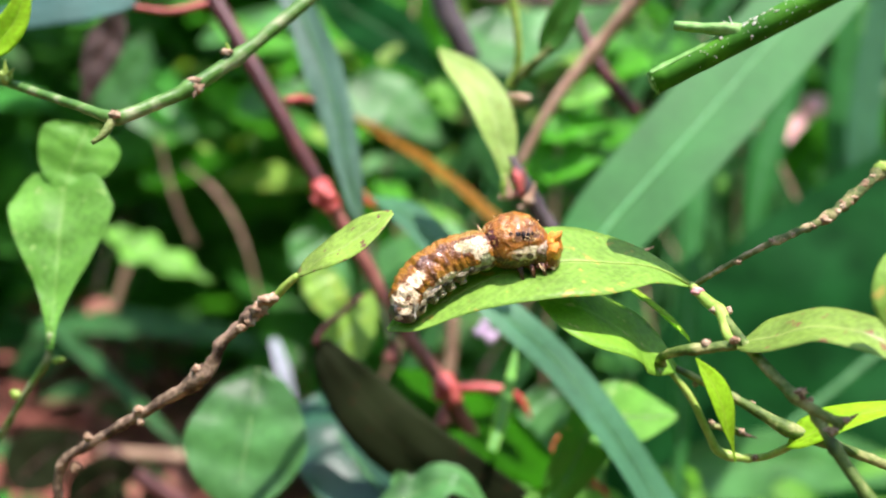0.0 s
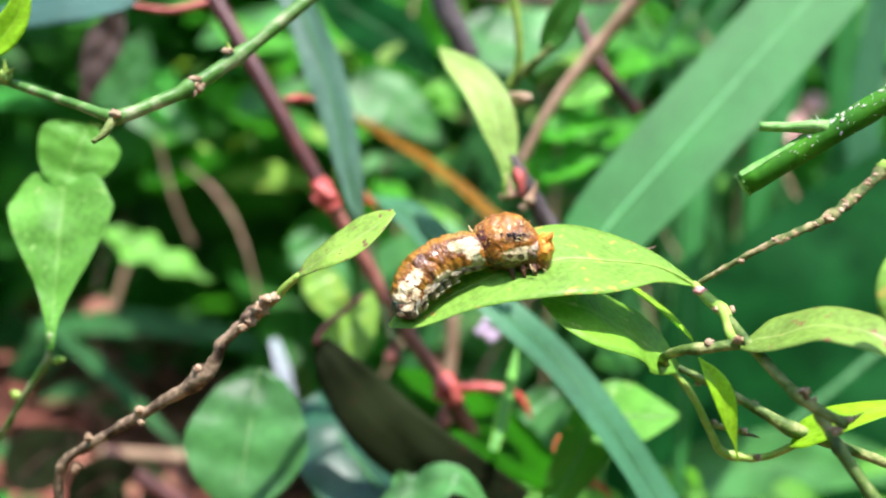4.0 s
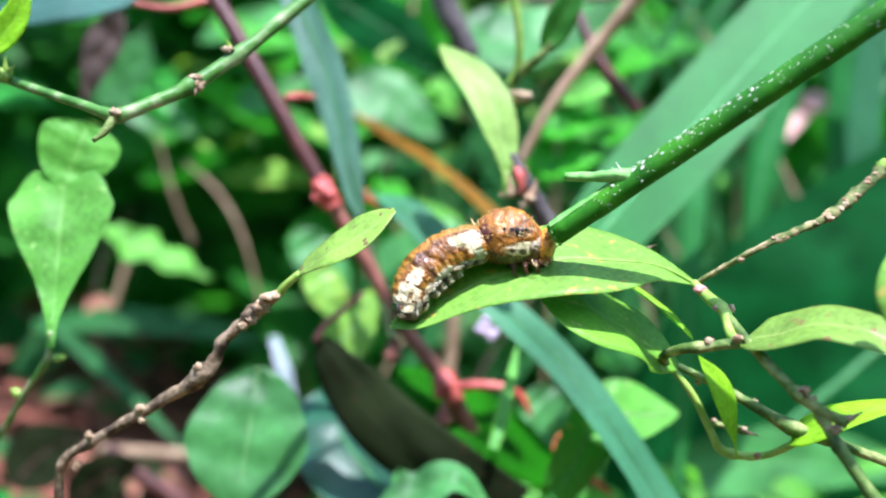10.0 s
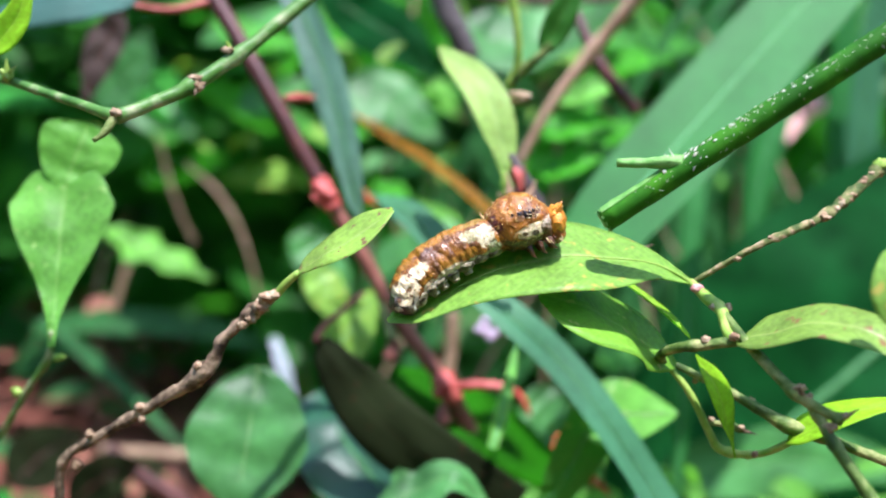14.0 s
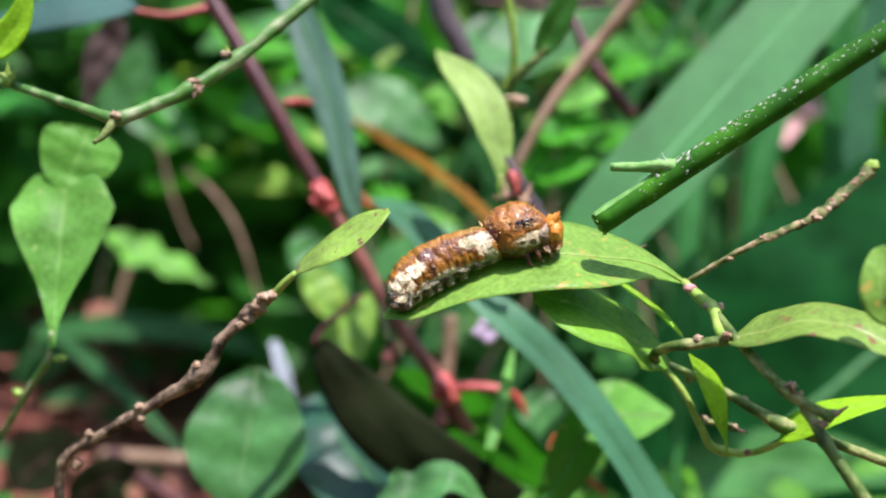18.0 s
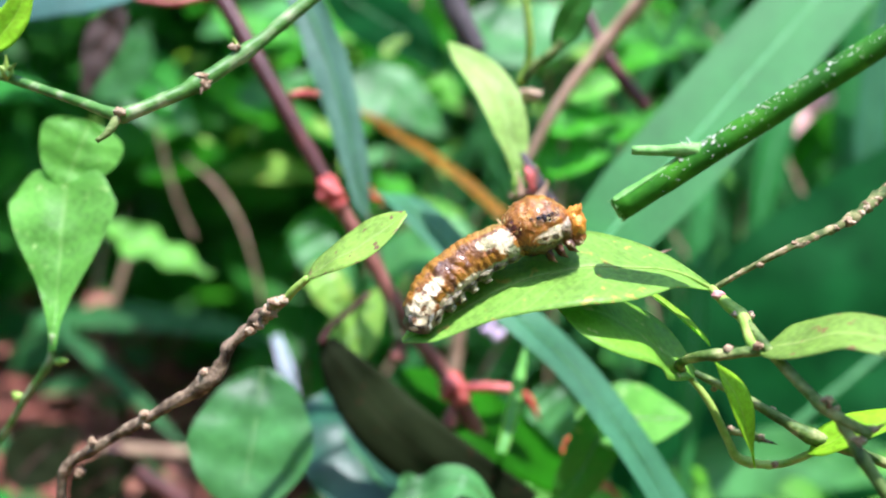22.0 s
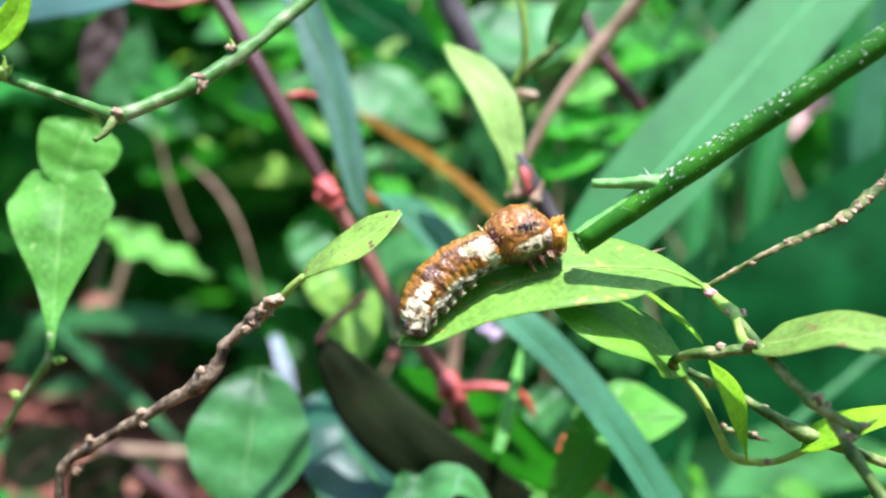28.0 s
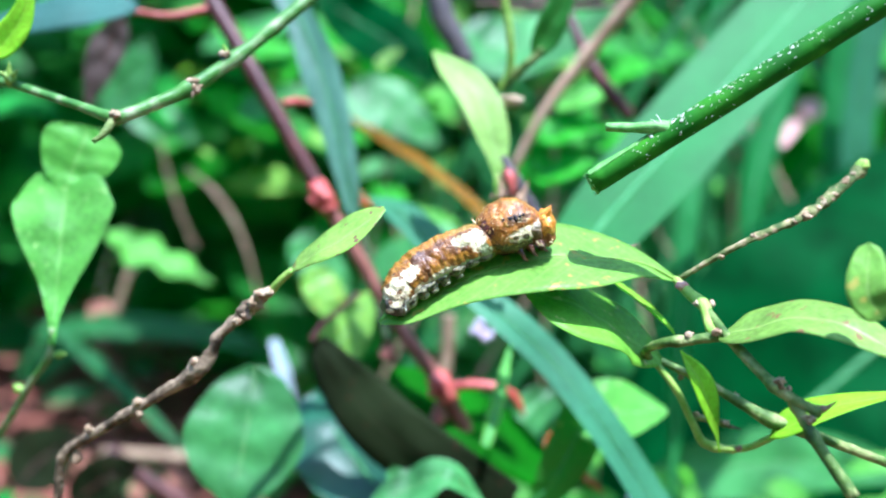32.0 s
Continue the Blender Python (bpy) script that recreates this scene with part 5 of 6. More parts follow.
# ---- upright shoot above the caterpillar ----
def upper_shoot():
    th = thing("citrus_shoot", (0.0267, 0.2550, 0.1862), "upright citrus shoot with a yellowing leaf", "shoot")
    part("stem", tube([(0.0307, 0.2570, 0.1802), (0.0236, 0.2540, 0.1922), (0.0196, 0.2520, 0.1996), (0.0174, 0.2520, 0.2041)], (2.6, 2.4, 1.8, 1.0), 16, 10, 0.2), GREYSTEM, th)
    part("bud", blob((0.0192, 0.2480, 0.1971), 1.2, 1.2, 3.4, 0.5, 500, 3, 12, 10, -12), NODE_RED, th, "red bud sheath")
    knots(th, [(0.0179, 0.2490, 0.1935), (0.0219, 0.2490, 0.1923), (0.0151, 0.2510, 0.1928), (0.0201, 0.2490, 0.1902)], 1.1, SCAR, seed=21)
    for q, w, r, n, m in (((0.0169, 0.2495, 0.1926), (-0.15, -0.25, 1), 1.3, 7.0, TAN_PINK), ((0.0189, 0.2485, 0.1932), (0.25, -0.2, 1), 1.5, 8.0, STALK_PINK), ((0.0210, 0.2490, 0.1917), (0.5, -0.2, 1), 1.3, 6.0, TAN_PINK)):
        part("bud_scale", cone(q, w, r, n, 9, 1.5), m, th, "pinkish tan bud scale")
    part("petiole", tube([(0.0162, 0.2500, 0.1932), (0.0158, 0.2505, 0.1959), (0.0158, 0.2510, 0.1990)], (1.1, 1.0, 0.8), 10, 8, 0.1), PETIOLE, th)
    part("leaf", leaf([(0.0158, 0.2510, 0.1984), (0.0150, 0.2520, 0.2079), (0.0100, 0.2560, 0.2213), (-0.0013, 0.2640, 0.2351)], (0.1, -0.9, 0.6), 5.6, lambda u: profile(u, ((0.0, 0.12), (0.2, 0.5), (0.45, 0.9), (0.65, 1.0), (0.85, 0.75), (1.0, 0.12))), 0.2, 0.8, 0.1, 28, 10, 0), CITRUS_YELLOW, th, "yellowing lance-shaped leaf")
    part("side_stem", tube([(0.0173, 0.2620, 0.2238), (0.0198, 0.2600, 0.2296), (0.0196, 0.2580, 0.2385), (0.0174, 0.2570, 0.2520)], (1.0, 1.1, 1.1, 1.2), 18, 8, 0.1), PETIOLE, th, "thin olive green stem")
    part("side_stem", tube([(0.0181, 0.2620, 0.2241), (0.0218, 0.2600, 0.2284), (0.0262, 0.2580, 0.2316), (0.0284, 0.2570, 0.2344)], (1.3, 1.4, 1.2, 1.0), 14, 8, 0.1), TWIG_OLIVE, th)
    part("leaf", leaf([(0.0262, 0.2580, 0.2316), (0.0297, 0.2570, 0.2382), (0.0337, 0.2560, 0.2471), (0.0403, 0.2550, 0.2605)], (0.4, -1.0, 0.4), 4.6, lance, 0.2, 0.5, 0, 20), CITRUS_DARK, th, "dark green leaf")
    knots(th, [(0.0204, 0.2620, 0.2207)], 2.2, SCAR, seed=22)


upper_shoot()


# ---- leaves of the undergrowth, one by one ----
def wild(label, points, half, face, mat, shape=oval, fold=0.1, wave=1.5, name="wild_leaf"):
    rib = MIDRIB if mat in (ROUND, SHOOT, CITRUS, CITRUS_YOUNG) else STALK_RED if mat in (DARKBROWN, GREYBROWN, RUST, BUD_PINK) else MIDRIB_DARK
    return leaf_thing(name, label, points, half, face, mat, shape, fold, wave, "leaf", "undergrowth leaves", rib, teeth=half * 0.012, rib_size=0.15 if mat is ROUND else 0.7)


wild("rounded pale green leaf", [(-0.0575, 0.2620, 0.1077), (-0.0557, 0.2660, 0.1208), (-0.0545, 0.2710, 0.1334), (-0.0538, 0.2760, 0.1449)], 16.5, (0.1, -0.95, 0.5), ROUND, lambda u: profile(u, ((0.0, 0.15), (0.12, 0.6), (0.35, 0.98), (0.5, 1.0), (0.7, 0.8), (0.88, 0.52), (1.0, 0.15))), 0.2, 1.5)
wild("dusty blue-green leaf with a bitten edge", [(-0.0140, 0.2800, 0.1036), (-0.0248, 0.2900, 0.1129), (-0.0348, 0.3020, 0.1227), (-0.0420, 0.3150, 0.1315)], 16, (0.2, -1.0, 0.25), BLUEISH)
wild("small pale green leaf low down", [(-0.0192, 0.2600, 0.1090), (-0.0068, 0.2600, 0.1133), (0.0025, 0.2600, 0.1168), (0.0133, 0.2600, 0.1082)], 7.0, (0.1, -0.7, 0.9), ROUND, lance)
wild("small round pale green leaf low down", [(-0.0151, 0.2700, 0.1143), (-0.0079, 0.2700, 0.1127)], 3.5, (0.1, -0.9, 0.7), ROUND)
wild("sunlit triangular green leaf", [(0.0375, 0.2700, 0.1360), (0.0455, 0.2680, 0.1332), (0.0535, 0.2630, 0.1333), (0.0635, 0.2590, 0.1345)], 12.5, (0.1, -0.9, 0.7), SHOOT, lance, 0.1, 0.5)
wild("olive green leaf in the shade", [(0.0430, 0.2620, 0.1412), (0.0399, 0.2620, 0.1303), (0.0321, 0.2620, 0.1147), (0.0259, 0.2620, 0.1085)], 8.5, (0.4, -1.0, 0.2), CITRUS_DARK, lance)
wild("drooping rust-coloured old leaf", [(-0.0409, 0.4000, 0.2361), (-0.0218, 0.3900, 0.2243), (-0.0009, 0.3750, 0.2092), (0.0206, 0.3600, 0.1898)], 3.7, (0.3, -0.7, 0.9), RUST, lambda u: max(0.06, min(0.85, 0.25 + u * 1.2)))
wild("bright green leaf low behind the tail", [(-0.0367, 0.3100, 0.1424), (-0.0308, 0.3120, 0.1523), (-0.0217, 0.3150, 0.1661)], 10, (0.2, -0.8, 0.8), CITRUS, lance, 0.1, 0.5)
wild("pale green leaf in half shade", [(-0.0628, 0.4000, 0.1850), (-0.0533, 0.4000, 0.1743), (-0.0409, 0.4000, 0.1576)], 10, (0.1, -0.8, 0.6), ROUND)
wild("large dull green leaf", [(-0.1639, 0.4600, 0.1879), (-0.1407, 0.4600, 0.1762), (-0.1111, 0.4600, 0.1630)], 15, (0.0, -0.6, 1.0), SHOOT, lambda u: lance(u) * (0.8 + 0.28 * math.sin(u * 19 + 0.6)), 0.1, 4)
wild("lush green leaf deep in the thicket", [(-0.0879, 0.5600, 0.3136), (-0.0646, 0.5600, 0.3069), (-0.0346, 0.5600, 0.2902)], 15, (0.0, -0.8, 0.9), LUSH, lance)
wild("lush green leaf deep in the thicket", [(-0.0497, 0.5800, 0.3356), (-0.0255, 0.5800, 0.3183), (0.0021, 0.5800, 0.3114)], 14, (0.1, -0.8, 0.9), LUSH, lance)
wild("lush green leaf deep in the thicket", [(-0.0260, 0.5200, 0.2824), (-0.0121, 0.5200, 0.2700), (0.0049, 0.5200, 0.2514)], 12, (0.1, -0.8, 0.9), LUSH, lance)
wild("lush green leaf deep in the thicket", [(-0.1263, 0.6000, 0.2838), (-0.1014, 0.6000, 0.2910), (-0.0799, 0.6000, 0.3053)], 12, (0.0, -0.8, 0.9), LUSH, lance)
wild("leaf hanging high behind, darkened as if shaded", [(-0.0586, 0.4400, 0.2980), (-0.0377, 0.4400, 0.2850), (-0.0164, 0.4300, 0.2698), (-0.0036, 0.4300, 0.2544)], 15, (0.1, -1.0, -0.1), BROAD, lance, 0.1, 2)
# bright greens among these leaves paint the sunlit spots of the depth
wild("green leaf added for a bright spot in the thicket", [(-0.0607, 0.5000, 0.2332), (-0.0503, 0.5000, 0.2383), (-0.0384, 0.5000, 0.2368)], 13, (0.0, -0.7, 1.0), LUSH, lance)
wild("green leaf added for a bright spot in the thicket", [(-0.0368, 0.4800, 0.2117), (-0.0268, 0.4800, 0.2074), (-0.0179, 0.4700, 0.1993)], 9, (0.0, -0.7, 1.0), LUSH, lance)
# pale leaf put in place of a bright gap to the sky
wild("pale leaf standing in for a bright blurred spot", [(-0.0280, 0.4200, 0.2597), (-0.0235, 0.4200, 0.2657), (-0.0180, 0.4200, 0.2682)], 6, (0.0, -0.5, 1.0), CITRUS_YELLOW, lance)
wild("green leaf added for a bright spot in the thicket", [(-0.0146, 0.5000, 0.2606), (-0.0057, 0.5000, 0.2636), (0.0048, 0.5000, 0.2591)], 12, (0.0, -0.7, 1.0), SHOOT, lance)
wild("green leaf added for a bright spot in the thicket", [(0.0386, 0.4600, 0.2268), (0.0454, 0.4600, 0.2172), (0.0482, 0.4600, 0.2063)], 11, (0.0, -0.7, 1.0), LUSH, lance)
wild("green leaf added for a bright spot in the thicket", [(0.0761, 0.5000, 0.2933), (0.0866, 0.5000, 0.2859), (0.0999, 0.5000, 0.2829)], 10, (0.0, -0.7, 1.0), LUSH, lance)
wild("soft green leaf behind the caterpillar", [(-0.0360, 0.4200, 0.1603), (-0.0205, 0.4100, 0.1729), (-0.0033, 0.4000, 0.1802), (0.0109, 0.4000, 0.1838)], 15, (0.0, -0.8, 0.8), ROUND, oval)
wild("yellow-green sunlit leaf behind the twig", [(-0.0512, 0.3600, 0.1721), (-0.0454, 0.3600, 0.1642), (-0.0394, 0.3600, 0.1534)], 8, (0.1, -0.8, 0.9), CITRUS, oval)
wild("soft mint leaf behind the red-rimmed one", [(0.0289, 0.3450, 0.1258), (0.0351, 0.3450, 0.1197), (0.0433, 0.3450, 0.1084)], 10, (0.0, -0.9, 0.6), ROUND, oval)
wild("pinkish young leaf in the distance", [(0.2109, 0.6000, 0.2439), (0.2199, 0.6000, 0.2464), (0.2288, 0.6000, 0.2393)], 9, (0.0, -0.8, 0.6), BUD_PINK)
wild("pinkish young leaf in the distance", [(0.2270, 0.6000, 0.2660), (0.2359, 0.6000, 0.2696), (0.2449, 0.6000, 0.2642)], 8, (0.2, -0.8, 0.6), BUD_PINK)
wild("small leaf tip added for a bright spot high up", [(-0.0711, 0.5000, 0.2413), (-0.0651, 0.5000, 0.2383), (-0.0577, 0.5000, 0.2332)], 7, (0.0, -0.6, 1.0), CITRUS, lance)
wild("pale leaf standing in for a bright blurred spot", [(-0.0175, 0.5000, 0.2561), (-0.0086, 0.5000, 0.2576), (0.0018, 0.5000, 0.2547)], 7, (0.0, -0.6, 1.0), SHOOT, oval)
wild("green leaf added for a bright spot in the thicket", [(-0.1076, 0.5500, 0.2621), (-0.0995, 0.5500, 0.2539), (-0.0929, 0.5500, 0.2425)], 9, (0.0, -0.6, 1.0), LUSH, lance)
wild("green leaf added for a bright spot in the thicket", [(-0.0471, 0.5500, 0.2752), (-0.0389, 0.5500, 0.2670), (-0.0340, 0.5500, 0.2556)], 10, (0.0, -0.6, 1.0), SHOOT, lance)
wild("green leaf added for a bright spot in the thicket", [(-0.0569, 0.5200, 0.2143), (-0.0492, 0.5200, 0.2236), (-0.0415, 0.5200, 0.2283)], 9, (0.0, -0.6, 1.0), CITRUS, lance)
wild("green leaf added for a bright spot in the thicket", [(-0.0146, 0.5000, 0.2933), (-0.0057, 0.5000, 0.2889), (0.0018, 0.5000, 0.2785)], 10, (0.0, -0.6, 1.0), LUSH, lance)
wild("green leaf added for a bright spot in the thicket", [(-0.0733, 0.5500, 0.2850), (-0.0635, 0.5500, 0.2752), (-0.0602, 0.5500, 0.2638)], 8, (0.0, -0.6, 1.0), LUSH, lance)
wild("green leaf added for a bright spot in the thicket", [(0.0494, 0.5000, 0.2472), (0.0598, 0.5000, 0.2413), (0.0672, 0.5000, 0.2309)], 12, (0.0, -0.6, 1.0), LUSH, lance)
wild("green leaf added for a bright spot in the thicket", [(0.0196, 0.5000, 0.2933), (0.0286, 0.5000, 0.2978), (0.0434, 0.5000, 0.2963)], 13, (0.0, -0.6, 1.0), SHOOT, lance)
# leaf added in place of a bright patch of bare soil
wild("brown leaf standing in for a bright soil patch", [(-0.1961, 0.5200, 0.1432), (-0.1884, 0.5200, 0.1478), (-0.1769, 0.5200, 0.1447)], 5, (0.1, -0.7, 0.8), BUD_BROWN, lance)
wild("pale mint leaf behind the stem", [(0.0077, 0.4200, 0.2764), (0.0290, 0.4200, 0.2689), (0.0577, 0.4200, 0.2764)], 20, (0.0, -0.9, 0.7), ROUND)
wild("fresh green leaf between the stems", [(0.0370, 0.3750, 0.2081), (0.0475, 0.3700, 0.2110), (0.0619, 0.3700, 0.2143)], 9, (0.0, -0.75, 0.9), LUSH, lance)
wild("fresh green leaf between the stems", [(0.0376, 0.3700, 0.2220), (0.0497, 0.3700, 0.2275), (0.0649, 0.3750, 0.2304)], 10, (0.0, -0.75, 0.9), LUSH, lance)
wild("fresh green leaf between the stems", [(0.0448, 0.3750, 0.2360), (0.0563, 0.3700, 0.2407), (0.0705, 0.3750, 0.2449)], 9, (0.0, -0.75, 0.9), SHOOT, lance)
wild("fresh green leaf between the stems", [(0.0590, 0.3800, 0.2205), (0.0680, 0.3800, 0.2254), (0.0771, 0.3800, 0.2288)], 8, (0.0, -0.75, 0.9), LUSH, lance)
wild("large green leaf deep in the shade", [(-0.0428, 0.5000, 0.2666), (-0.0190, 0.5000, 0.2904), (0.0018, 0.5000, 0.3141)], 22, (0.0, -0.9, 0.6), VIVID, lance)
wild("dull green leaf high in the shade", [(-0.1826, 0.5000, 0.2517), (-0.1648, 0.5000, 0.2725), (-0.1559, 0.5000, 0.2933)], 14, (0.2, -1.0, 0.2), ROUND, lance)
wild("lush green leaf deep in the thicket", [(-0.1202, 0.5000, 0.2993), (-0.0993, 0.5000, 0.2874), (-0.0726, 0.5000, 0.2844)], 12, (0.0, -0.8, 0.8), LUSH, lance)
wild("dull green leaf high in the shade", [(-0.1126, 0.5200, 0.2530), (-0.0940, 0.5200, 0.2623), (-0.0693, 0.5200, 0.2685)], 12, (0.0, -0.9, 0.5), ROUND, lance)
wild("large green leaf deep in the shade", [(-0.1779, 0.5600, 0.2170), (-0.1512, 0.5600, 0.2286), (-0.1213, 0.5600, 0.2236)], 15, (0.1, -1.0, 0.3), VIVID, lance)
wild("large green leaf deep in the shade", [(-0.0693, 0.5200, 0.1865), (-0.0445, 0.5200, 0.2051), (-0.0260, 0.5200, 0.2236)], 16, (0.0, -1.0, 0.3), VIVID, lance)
wild("dull green leaf high in the shade", [(-0.1912, 0.5600, 0.2753), (-0.1696, 0.5600, 0.2553), (-0.1420, 0.5500, 0.2425)], 15, (0.1, -0.8, 0.7), ROUND, lance)
# two dark leaves added to darken the soil in this corner
wild("near-black leaf added over the soil", [(-0.1909, 0.4200, 0.0728), (-0.1801, 0.4300, 0.0856), (-0.1659, 0.4400, 0.0939)], 16, (0.2, -1.0, -0.1), DARKBROWN, lance)
wild("near-black leaf added over the soil", [(-0.1580, 0.4000, 0.0708), (-0.1413, 0.4000, 0.0827), (-0.1302, 0.4100, 0.0851)], 12, (0.0, -1.0, -0.2), DARKBROWN, lance)
wild("bright green leaf behind the reed", [(0.0374, 0.4800, 0.2060), (0.0598, 0.5000, 0.2294), (0.0870, 0.5300, 0.2623)], 17, (0.0, -0.9, 0.7), LUSH, lance)
wild("broad leaf with its shade put into the green", [(0.0815, 0.4200, 0.0378), (0.1564, 0.4200, 0.1040), (0.2190, 0.4300, 0.1534), (0.3183, 0.4400, 0.2457)], 76, (-0.3, -1.0, 0.05), BROAD, oval, 0.1, 9)
wild("vivid green leaf in the shade of the reeds", [(0.1942, 0.5300, 0.2024), (0.2194, 0.5300, 0.2339), (0.2447, 0.5300, 0.2654)], 26, (0.0, -0.9, 0.6), VIVID, lance)
wild("broad green leaf low in the shade", [(0.0871, 0.4000, 0.0803), (0.1228, 0.4000, 0.0875), (0.1656, 0.4000, 0.0898), (0.2037, 0.4000, 0.0827)], 16, (0.0, -1.0, 0.25), ROUND, lance)
wild("grey-green leaf in the shade", [(-0.0525, 0.4800, 0.2574), (-0.0268, 0.4800, 0.2517), (-0.0011, 0.4800, 0.2317)], 18, (0.0, -0.9, 0.5), ROUND, lance)
wild("pinkish young leaf in the distance", [(0.1877, 0.6000, 0.2535), (0.2091, 0.6000, 0.2517), (0.2341, 0.6000, 0.2607)], 9, (0.0, -0.8, 0.6), BUD_PINK)
wild("dull grey-brown leaf hanging", [(-0.1151, 0.3400, 0.2631), (-0.1221, 0.3400, 0.2490), (-0.1282, 0.3400, 0.2308)], 7, (0.3, -1.0, 0.1), GREYBROWN, lance)


wild("orange-red tip of a withering leaf", [(-0.0296, 0.3000, 0.1989), (-0.0257, 0.3000, 0.1959), (-0.0207, 0.3000, 0.1923)], 2.6, (0.3, -0.9, 0.5), RED_EDGE, lance)
wild("orange-red edge of a dying leaf", [(0.0308, 0.2750, 0.1213), (0.0329, 0.2750, 0.1246), (0.0353, 0.2750, 0.1270)], 1.1, (0.3, -0.9, 0.5), RED_EDGE, lance)
wild("orange-red edge of a dying leaf", [(0.0411, 0.2750, 0.1139), (0.0448, 0.2750, 0.1111), (0.0492, 0.2750, 0.1066)], 1.2, (0.3, -0.9, 0.5), RED_EDGE, lance)


def scattered():
    """Leaves added deeper in the thicket for its bright spots, each on its own."""
    rnd = random.Random(31)
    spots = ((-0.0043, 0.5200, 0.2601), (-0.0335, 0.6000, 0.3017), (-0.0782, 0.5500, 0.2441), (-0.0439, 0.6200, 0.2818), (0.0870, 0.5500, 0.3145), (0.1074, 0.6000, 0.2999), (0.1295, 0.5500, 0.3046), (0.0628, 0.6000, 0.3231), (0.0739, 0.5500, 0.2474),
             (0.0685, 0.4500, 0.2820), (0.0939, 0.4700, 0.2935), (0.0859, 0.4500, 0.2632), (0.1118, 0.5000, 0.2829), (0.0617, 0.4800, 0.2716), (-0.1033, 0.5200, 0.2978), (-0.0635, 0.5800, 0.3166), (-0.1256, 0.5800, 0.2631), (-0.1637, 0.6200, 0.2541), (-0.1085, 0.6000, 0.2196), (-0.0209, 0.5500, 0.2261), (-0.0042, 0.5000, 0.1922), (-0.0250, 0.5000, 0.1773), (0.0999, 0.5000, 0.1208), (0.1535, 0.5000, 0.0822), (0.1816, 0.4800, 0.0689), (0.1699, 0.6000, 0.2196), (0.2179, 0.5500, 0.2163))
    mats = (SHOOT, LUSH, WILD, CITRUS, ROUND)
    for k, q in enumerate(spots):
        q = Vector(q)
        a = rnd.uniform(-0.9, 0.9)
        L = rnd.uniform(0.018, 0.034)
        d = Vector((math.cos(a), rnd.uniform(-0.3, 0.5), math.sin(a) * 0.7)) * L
        wild("green leaf added for a bright spot in the thicket", [q - d, q + Vector((0, 0, L * 0.1)), q + d], L * 1000 * rnd.uniform(0.38, 0.6), (rnd.uniform(-0.3, 0.3), -0.7, 1.0), mats[k % 5], rnd.choice((lance, oval)), 0.1, 1.5)


scattered()


def flower(at, label):
    th = thing("weed_flower", at, label, "flower", "pale flowers")
    rnd = random.Random(int(at[0] * 9999))
    for k in range(5):
        part("petal", blob(Vector(at) + Vector((rnd.uniform(-3, 3), rnd.uniform(-1, 1), rnd.uniform(-3, 3))) * 0.001, 1.7, 1.3, 1.5, 0.3, 500, k, 10, 8), PALE_FLOWER, th)


flower((0.0145, 0.3300, 0.1508), "small pale lilac weed flower")
flower((0.0555, 0.2550, 0.1137), "small pale lilac weed flower cluster")


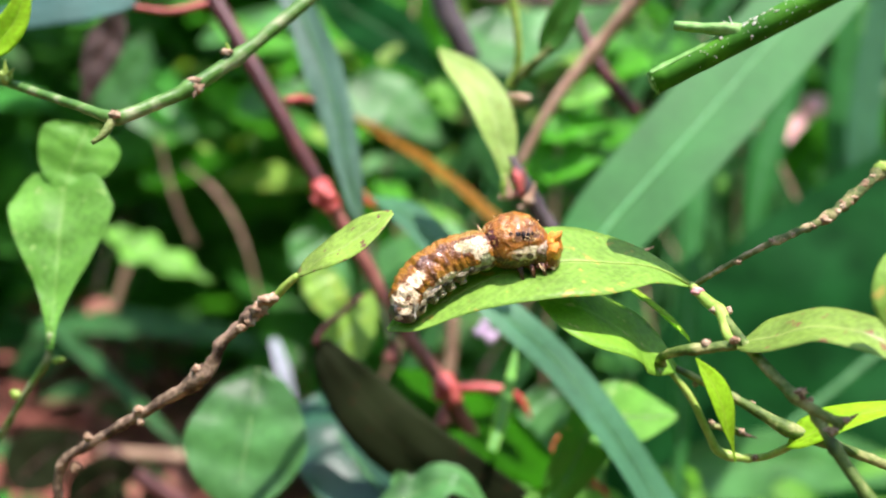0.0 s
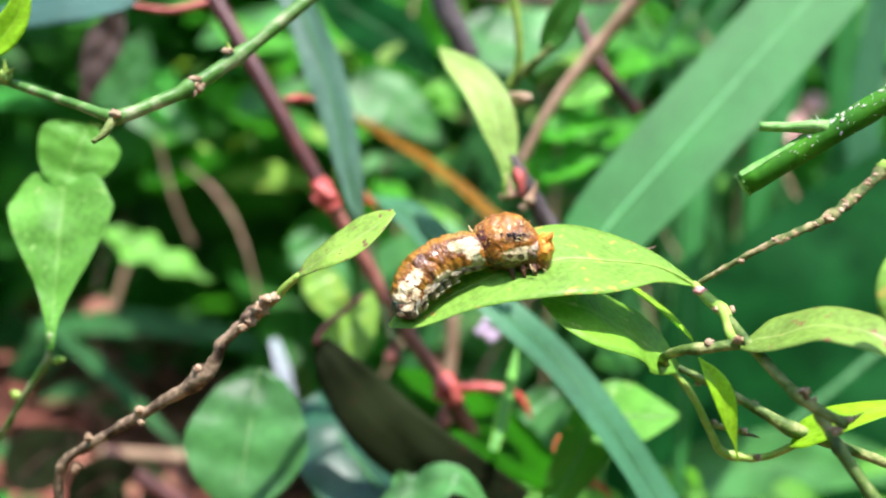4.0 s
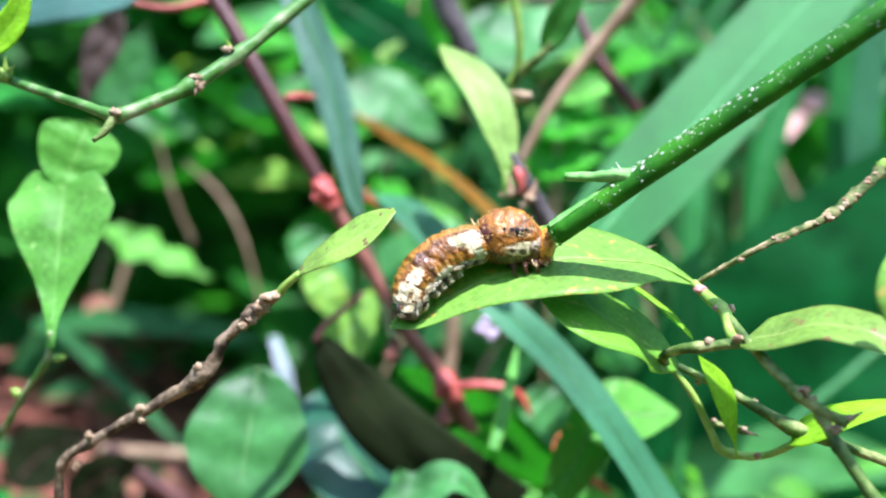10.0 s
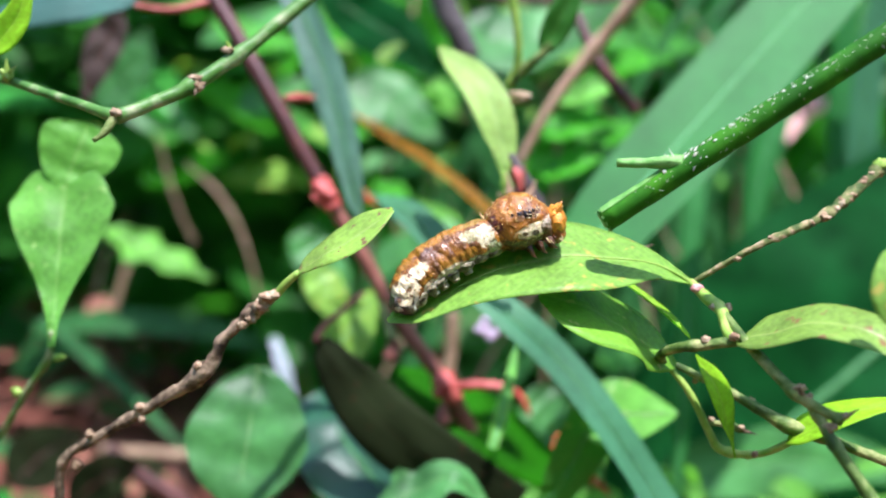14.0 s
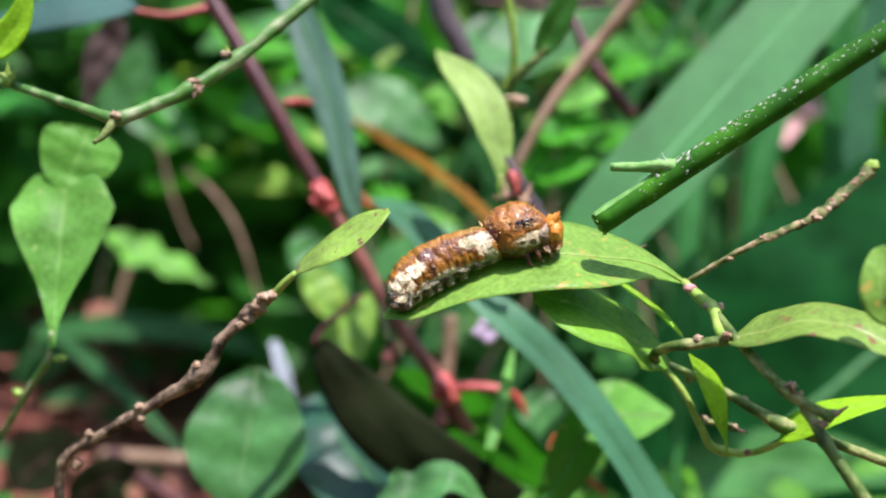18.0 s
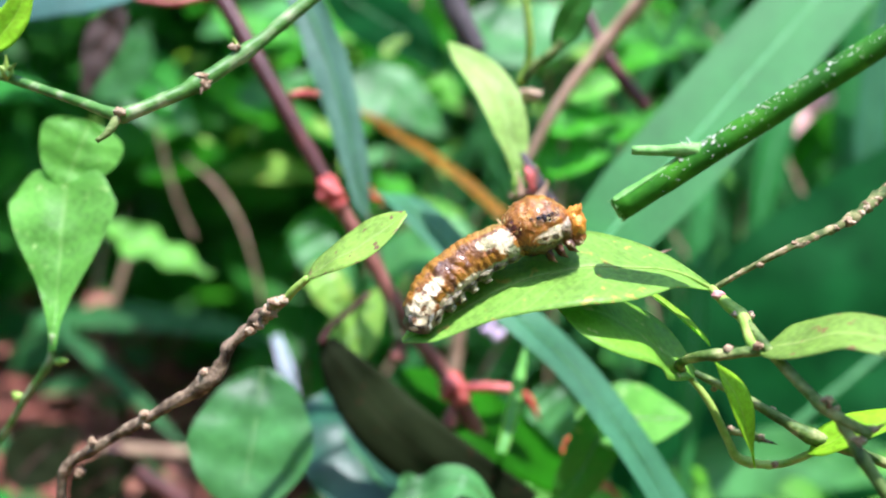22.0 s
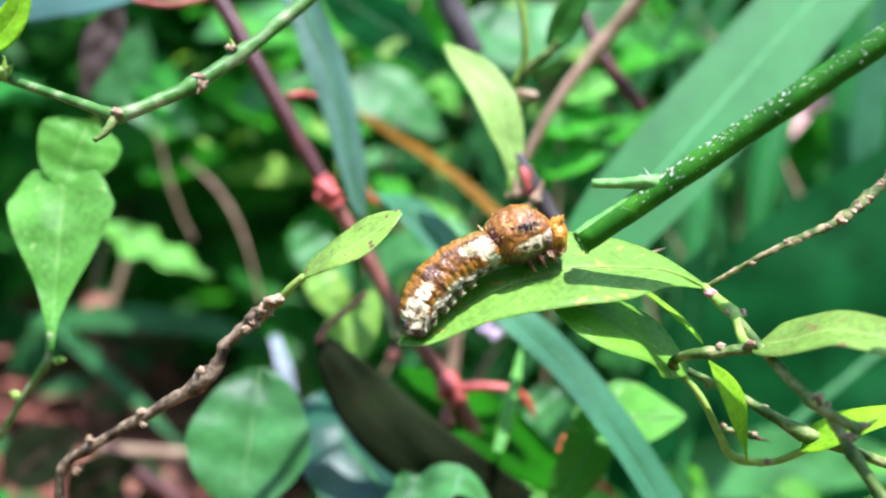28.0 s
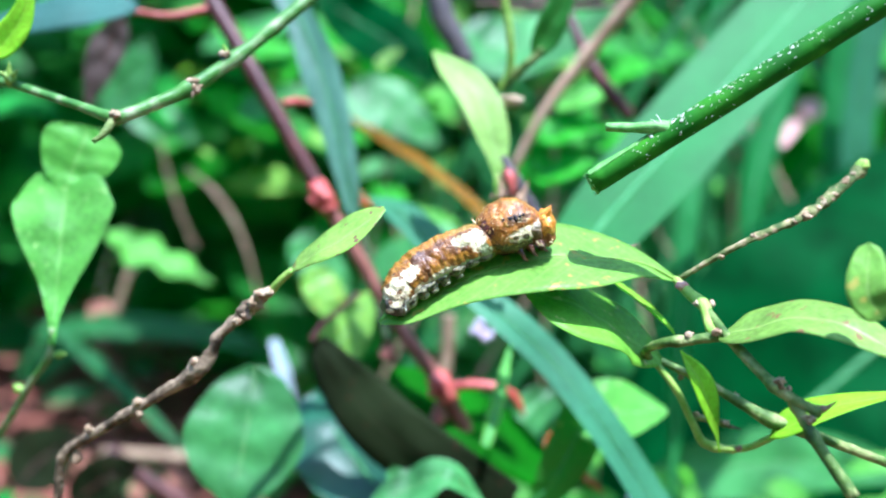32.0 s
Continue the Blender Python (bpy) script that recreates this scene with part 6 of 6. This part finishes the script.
# ---- what moves ----
def motions():
    sway = [(0, 0.4), (0.5, 0.8), (1, 1.2), (1.5, 0.9), (2, -0.8), (2.5, 0.8), (3, 0.3), (3.5, 0.7)] + \
        [(5.5, 1.4), (6, 1.7), (6.5, 1.3), (7, 0.1), (7.5, 0.1), (8, 0.6), (8.5, 0.4), (9, 3.8), (9.5, 1.8), (10, 0.5), (10.5, -0.7), (11, -0.9), (11.5, 0.4), (12, 0.4), (12.5, 1.0), (13, 1.3), (13.5, 2.4), (14, 1.4), (14.5, 0.3)] + \
        [(16.5, 2.2), (17, 2.1), (17.5, 2.4), (18, 2.0), (18.5, 2.2), (19, 0.0), (19.5, 2.1), (20, -0.5), (20.5, -0.5), (21, -0.6), (21.5, -0.5), (22, -0.8), (22.5, -0.4), (23, -3.9), (23.5, -2.6), (24, -0.4), (24.5, 0.2), (25, -0.1), (25.5, 0.2)] + \
        [(27.5, -2.5), (28, -1.8), (28.5, -0.4), (29, -2.9), (29.5, 0.3), (30, -0.5), (30.5, -0.2), (31, -2.3), (31.5, 4.2), (32, 0.3)]
    bend = [(0, 18.4, 14, -4), (0.5, 19, 13.8, -9), (1, 18.8, 14.2, -9), (1.5, 19, 14.2, -10), (2, 17.1, 14.4, -4), (2.5, 15.3, 13.9, 7), (3, 16.4, 13.7, 0), (3.5, 16.2, 13.3, -5)] + \
        [(5.5, 16.8, 13.6, -1), (6, 18.6, 15.9, -20), (6.5, 19.8, 15.4, -21), (7, 15.7, 15.2, -8), (7.5, 17, 14.9, -10), (8, 17.2, 15, -9), (8.5, 17.7, 14.7, -8), (9, 17.3, 14.5, -14), (9.5, 15.2, 14.5, -8), (10, 16.7, 14.4, -2), (10.5, 16.9, 14, 5), (11, 14.4, 12.6, 54), (11.5, 18.5, 12.6, 15), (12, 17.8, 14.5, -9), (12.5, 17.2, 14.4, -9), (13, 16.8, 14.3, -6), (13.5, 18.1, 14.3, -5), (14, 18.8, 16.5, -18), (14.5, 18.9, 16.5, -12)] + \
        [(16.5, 19.6, 16, -18), (17, 19.8, 17.3, -30), (17.5, 19.7, 14.2, -17), (18, 19.4, 14.6, -17), (18.5, 18.1, 16.7, -17), (19, 19.1, 16.5, -18), (19.5, 19.4, 18.7, -18), (20, 18.3, 17.5, -20), (20.5, 19.5, 18, -17), (21, 19.5, 17.4, -19), (21.5, 19.4, 17.8, -18), (22, 19.5, 18, -18), (22.5, 19.5, 18.1, -23), (23, 16.5, 18, -21), (23.5, 17.2, 13.6, -9), (24, 17.8, 15, -12), (24.5, 18.1, 15, -11), (25, 18, 15.2, -11), (25.5, 18.1, 15.6, -9)] + \
        [(27.5, 17.2, 16.1, -12), (28, 17.4, 16.8, -14), (28.5, 16.4, 17.6, -11), (29, 15.2, 15.6, -9), (29.5, 15.2, 16.1, -13), (30, 16.5, 15.6, -12), (30.5, 13.7, 15.1, -15), (31, 16.1, 14, -2), (31.5, 19, 17.2, -29), (32, 19.6, 16, -18)]
    prods = [(0, 0.0386, 0.2108, 24.9), (0.5, 0.0267, 0.1948, 29.7), (1, 0.0268, 0.1812, 33.1), (1.5, 0.0249, 0.1799, 33.8), (2, 0.0292, 0.1795, 33.8), (2.5, 0.0191, 0.1772, 34.5), (3, 0.0387, 0.1902, 30.9), (3.5, 0.0601, 0.1945, 29.8)] + \
        [(5.5, 0.0263, 0.1770, 34.3), (6, 0.0368, 0.1932, 30.0), (6.5, 0.0258, 0.1824, 33.1), (7, 0.0307, 0.1817, 33.3), (7.5, 0.0353, 0.1864, 32.1), (8, 0.0384, 0.1887, 31.4), (8.5, 0.0335, 0.1904, 31.1), (9, 0.0238, 0.1824, 32.8), (9.5, 0.0319, 0.1876, 31.7), (10, 0.0197, 0.1822, 33.1), (10.5, 0.0212, 0.1807, 33.7), (11, 0.0226, 0.1866, 31.9), (11.5, 0.0153, 0.1718, 35.9), (12, 0.0253, 0.1850, 32.5), (12.5, 0.0287, 0.1856, 32.2), (13, 0.0267, 0.1870, 31.9), (13.5, 0.0264, 0.1827, 33.0), (14, 0.0296, 0.1847, 32.4), (14.5, 0.0221, 0.1845, 32.7)] + \
        [(16.5, 0.0242, 0.1808, 33.3), (17, 0.0298, 0.1874, 31.6), (17.5, 0.0353, 0.1898, 31.0), (18, 0.0298, 0.1841, 32.6), (18.5, 0.0247, 0.1839, 32.5), (19, 0.0289, 0.1836, 32.9), (19.5, 0.0240, 0.1848, 32.3), (20, 0.0307, 0.1876, 31.8), (20.5, 0.0270, 0.1884, 31.5), (21, 0.0286, 0.1897, 31.2), (21.5, 0.0362, 0.1927, 30.3), (22, 0.0284, 0.1876, 31.9), (22.5, 0.0278, 0.1898, 31.1), (23, 0.0189, 0.1839, 32.8), (23.5, 0.0313, 0.1876, 31.8), (24, 0.0333, 0.1824, 33.1), (24.5, 0.0326, 0.1818, 33.3), (25, 0.0242, 0.1761, 34.8), (25.5, 0.0204, 0.1785, 34.1)] + \
        [(27.5, 0.0214, 0.1750, 35.1), (28, 0.0229, 0.1814, 33.5), (28.5, 0.0221, 0.1835, 32.9), (29, 0.0281, 0.1929, 30.5), (29.5, 0.0340, 0.1919, 30.6), (30, 0.0183, 0.1806, 33.7), (30.5, 0.0262, 0.1835, 32.9), (31, 0.0178, 0.1819, 33.4), (31.5, 0.0251, 0.1974, 29.1), (32, 0.0300, 0.1915, 30.5)]
    scent = [(0, 0), (2.5, 0), (3, 0.16), (3.5, 0.4), (5.5, 0.1), (6, 0), (6.5, 0), (7, 1.18), (7.5, 1.2), (8, 1.2), (8.5, 1.05), (9, 1.18), (9.5, 0.7), (10, 0.05), (10.5, 0), (11, 0), (11.5, 0), (12, 0.72), (12.5, 0.72), (13, 0.4), (13.5, 0.1), (14, 0), (14.5, 0), (28.5, 0), (29, 0.64), (29.5, 0.66), (30, 0.55), (30.5, 0.66), (31, 0.1), (31.5, 0), (32, 0)]

    # the perch leaf hinges at its stalk, the caterpillar rides on it
    home = perch.location.copy()
    walk(perch, [(t, pose(*home, 0, a, 0)) for t, a in sway])
    walk(crawler, [(t, Matrix.Translation(PIVOT) @ pose(0, 0, 0, 0, a, 0) @ Matrix.Translation(BASE - PIVOT)) for t, a in sway])

    # rigid body rings along a curve from tail to hump, in the caterpillar's own space
    tail = Vector((-0.0070, 0.1822, 0.1686)) - BASE
    aside = {10.5: (-0.001, -8), 11.0: (-0.0030, -34), 11.5: (-0.002, -18), 2.0: (-0.0005, -6), 2.5: (-0.0015, -16), 3.0: (-0.0005, -6)}
    hump_rows, ring_rows = [], [[] for s in segments]
    for t, hx, hz, pitch in bend:
        swing, yaw = aside.get(t, (0.0, 0.0))
        turn = pose(0, 0, 0, 0, 0, yaw) @ pose(0, 0, 0, 0, pitch, 0)
        hump = Vector((hx * 0.001, swing, hz * 0.001))
        hump_rows.append((t, Matrix.Translation(hump) @ turn))
        lean = pose(0, 0, 0, 0, max(-42.0, min(0.0, pitch)), 0)
        rise = pose(0, 0, 0, 0, max(-42.0, min(0.0, pitch)) * 0.75 - 5, 0)
        neck = hump + lean @ Vector((-0.0052, 0, -0.0012))
        b = tail + Vector((0.0005, 0, 0.0048))
        c = neck - rise @ Vector((0.0075, 0, 0))
        for k, rows in enumerate(ring_rows):
            u = (k + 0.15) / (len(segments) - 0.6)
            q = tail * (1 - u) ** 3 + b * (3 * u * (1 - u) ** 2) + c * (3 * u * u * (1 - u)) + neck * u ** 3
            d = (b - tail) * (3 * (1 - u) ** 2) + (c - b) * (6 * u * (1 - u)) + (neck - c) * (3 * u * u)
            q.y = -0.0028 * (1 - u) ** 1.5 + swing * u * u
            rows.append((t, Matrix.Translation(q) @ pose(0, 0, 0, 0, -math.degrees(math.atan2(d.z, d.x)), 0)))
    walk(thorax, hump_rows)
    reach = {17.0: (2.6, 1.0), 16.5: (0.4, 0.0), 31.5: (1.4, 0.3), 23.0: (0.3, 0.3)}
    walk(skull, [(t, m @ pose(reach.get(t, (0, 0))[0] * 0.001, 0, reach.get(t, (0, 0))[1] * 0.001)) for t, m in hump_rows])
    for body, rows in zip(segments, ring_rows):
        walk(body, rows)
    walk(horn, [(t, pose(-0.0061 * (1 - e), 0, -0.0002 * (1 - e), 0, 0, 0)) for t, e in scent])
    walk(prod, [(t, pose(x, 0.178, z, 0, -e, -16)) for t, x, z, e in prods])


motions()
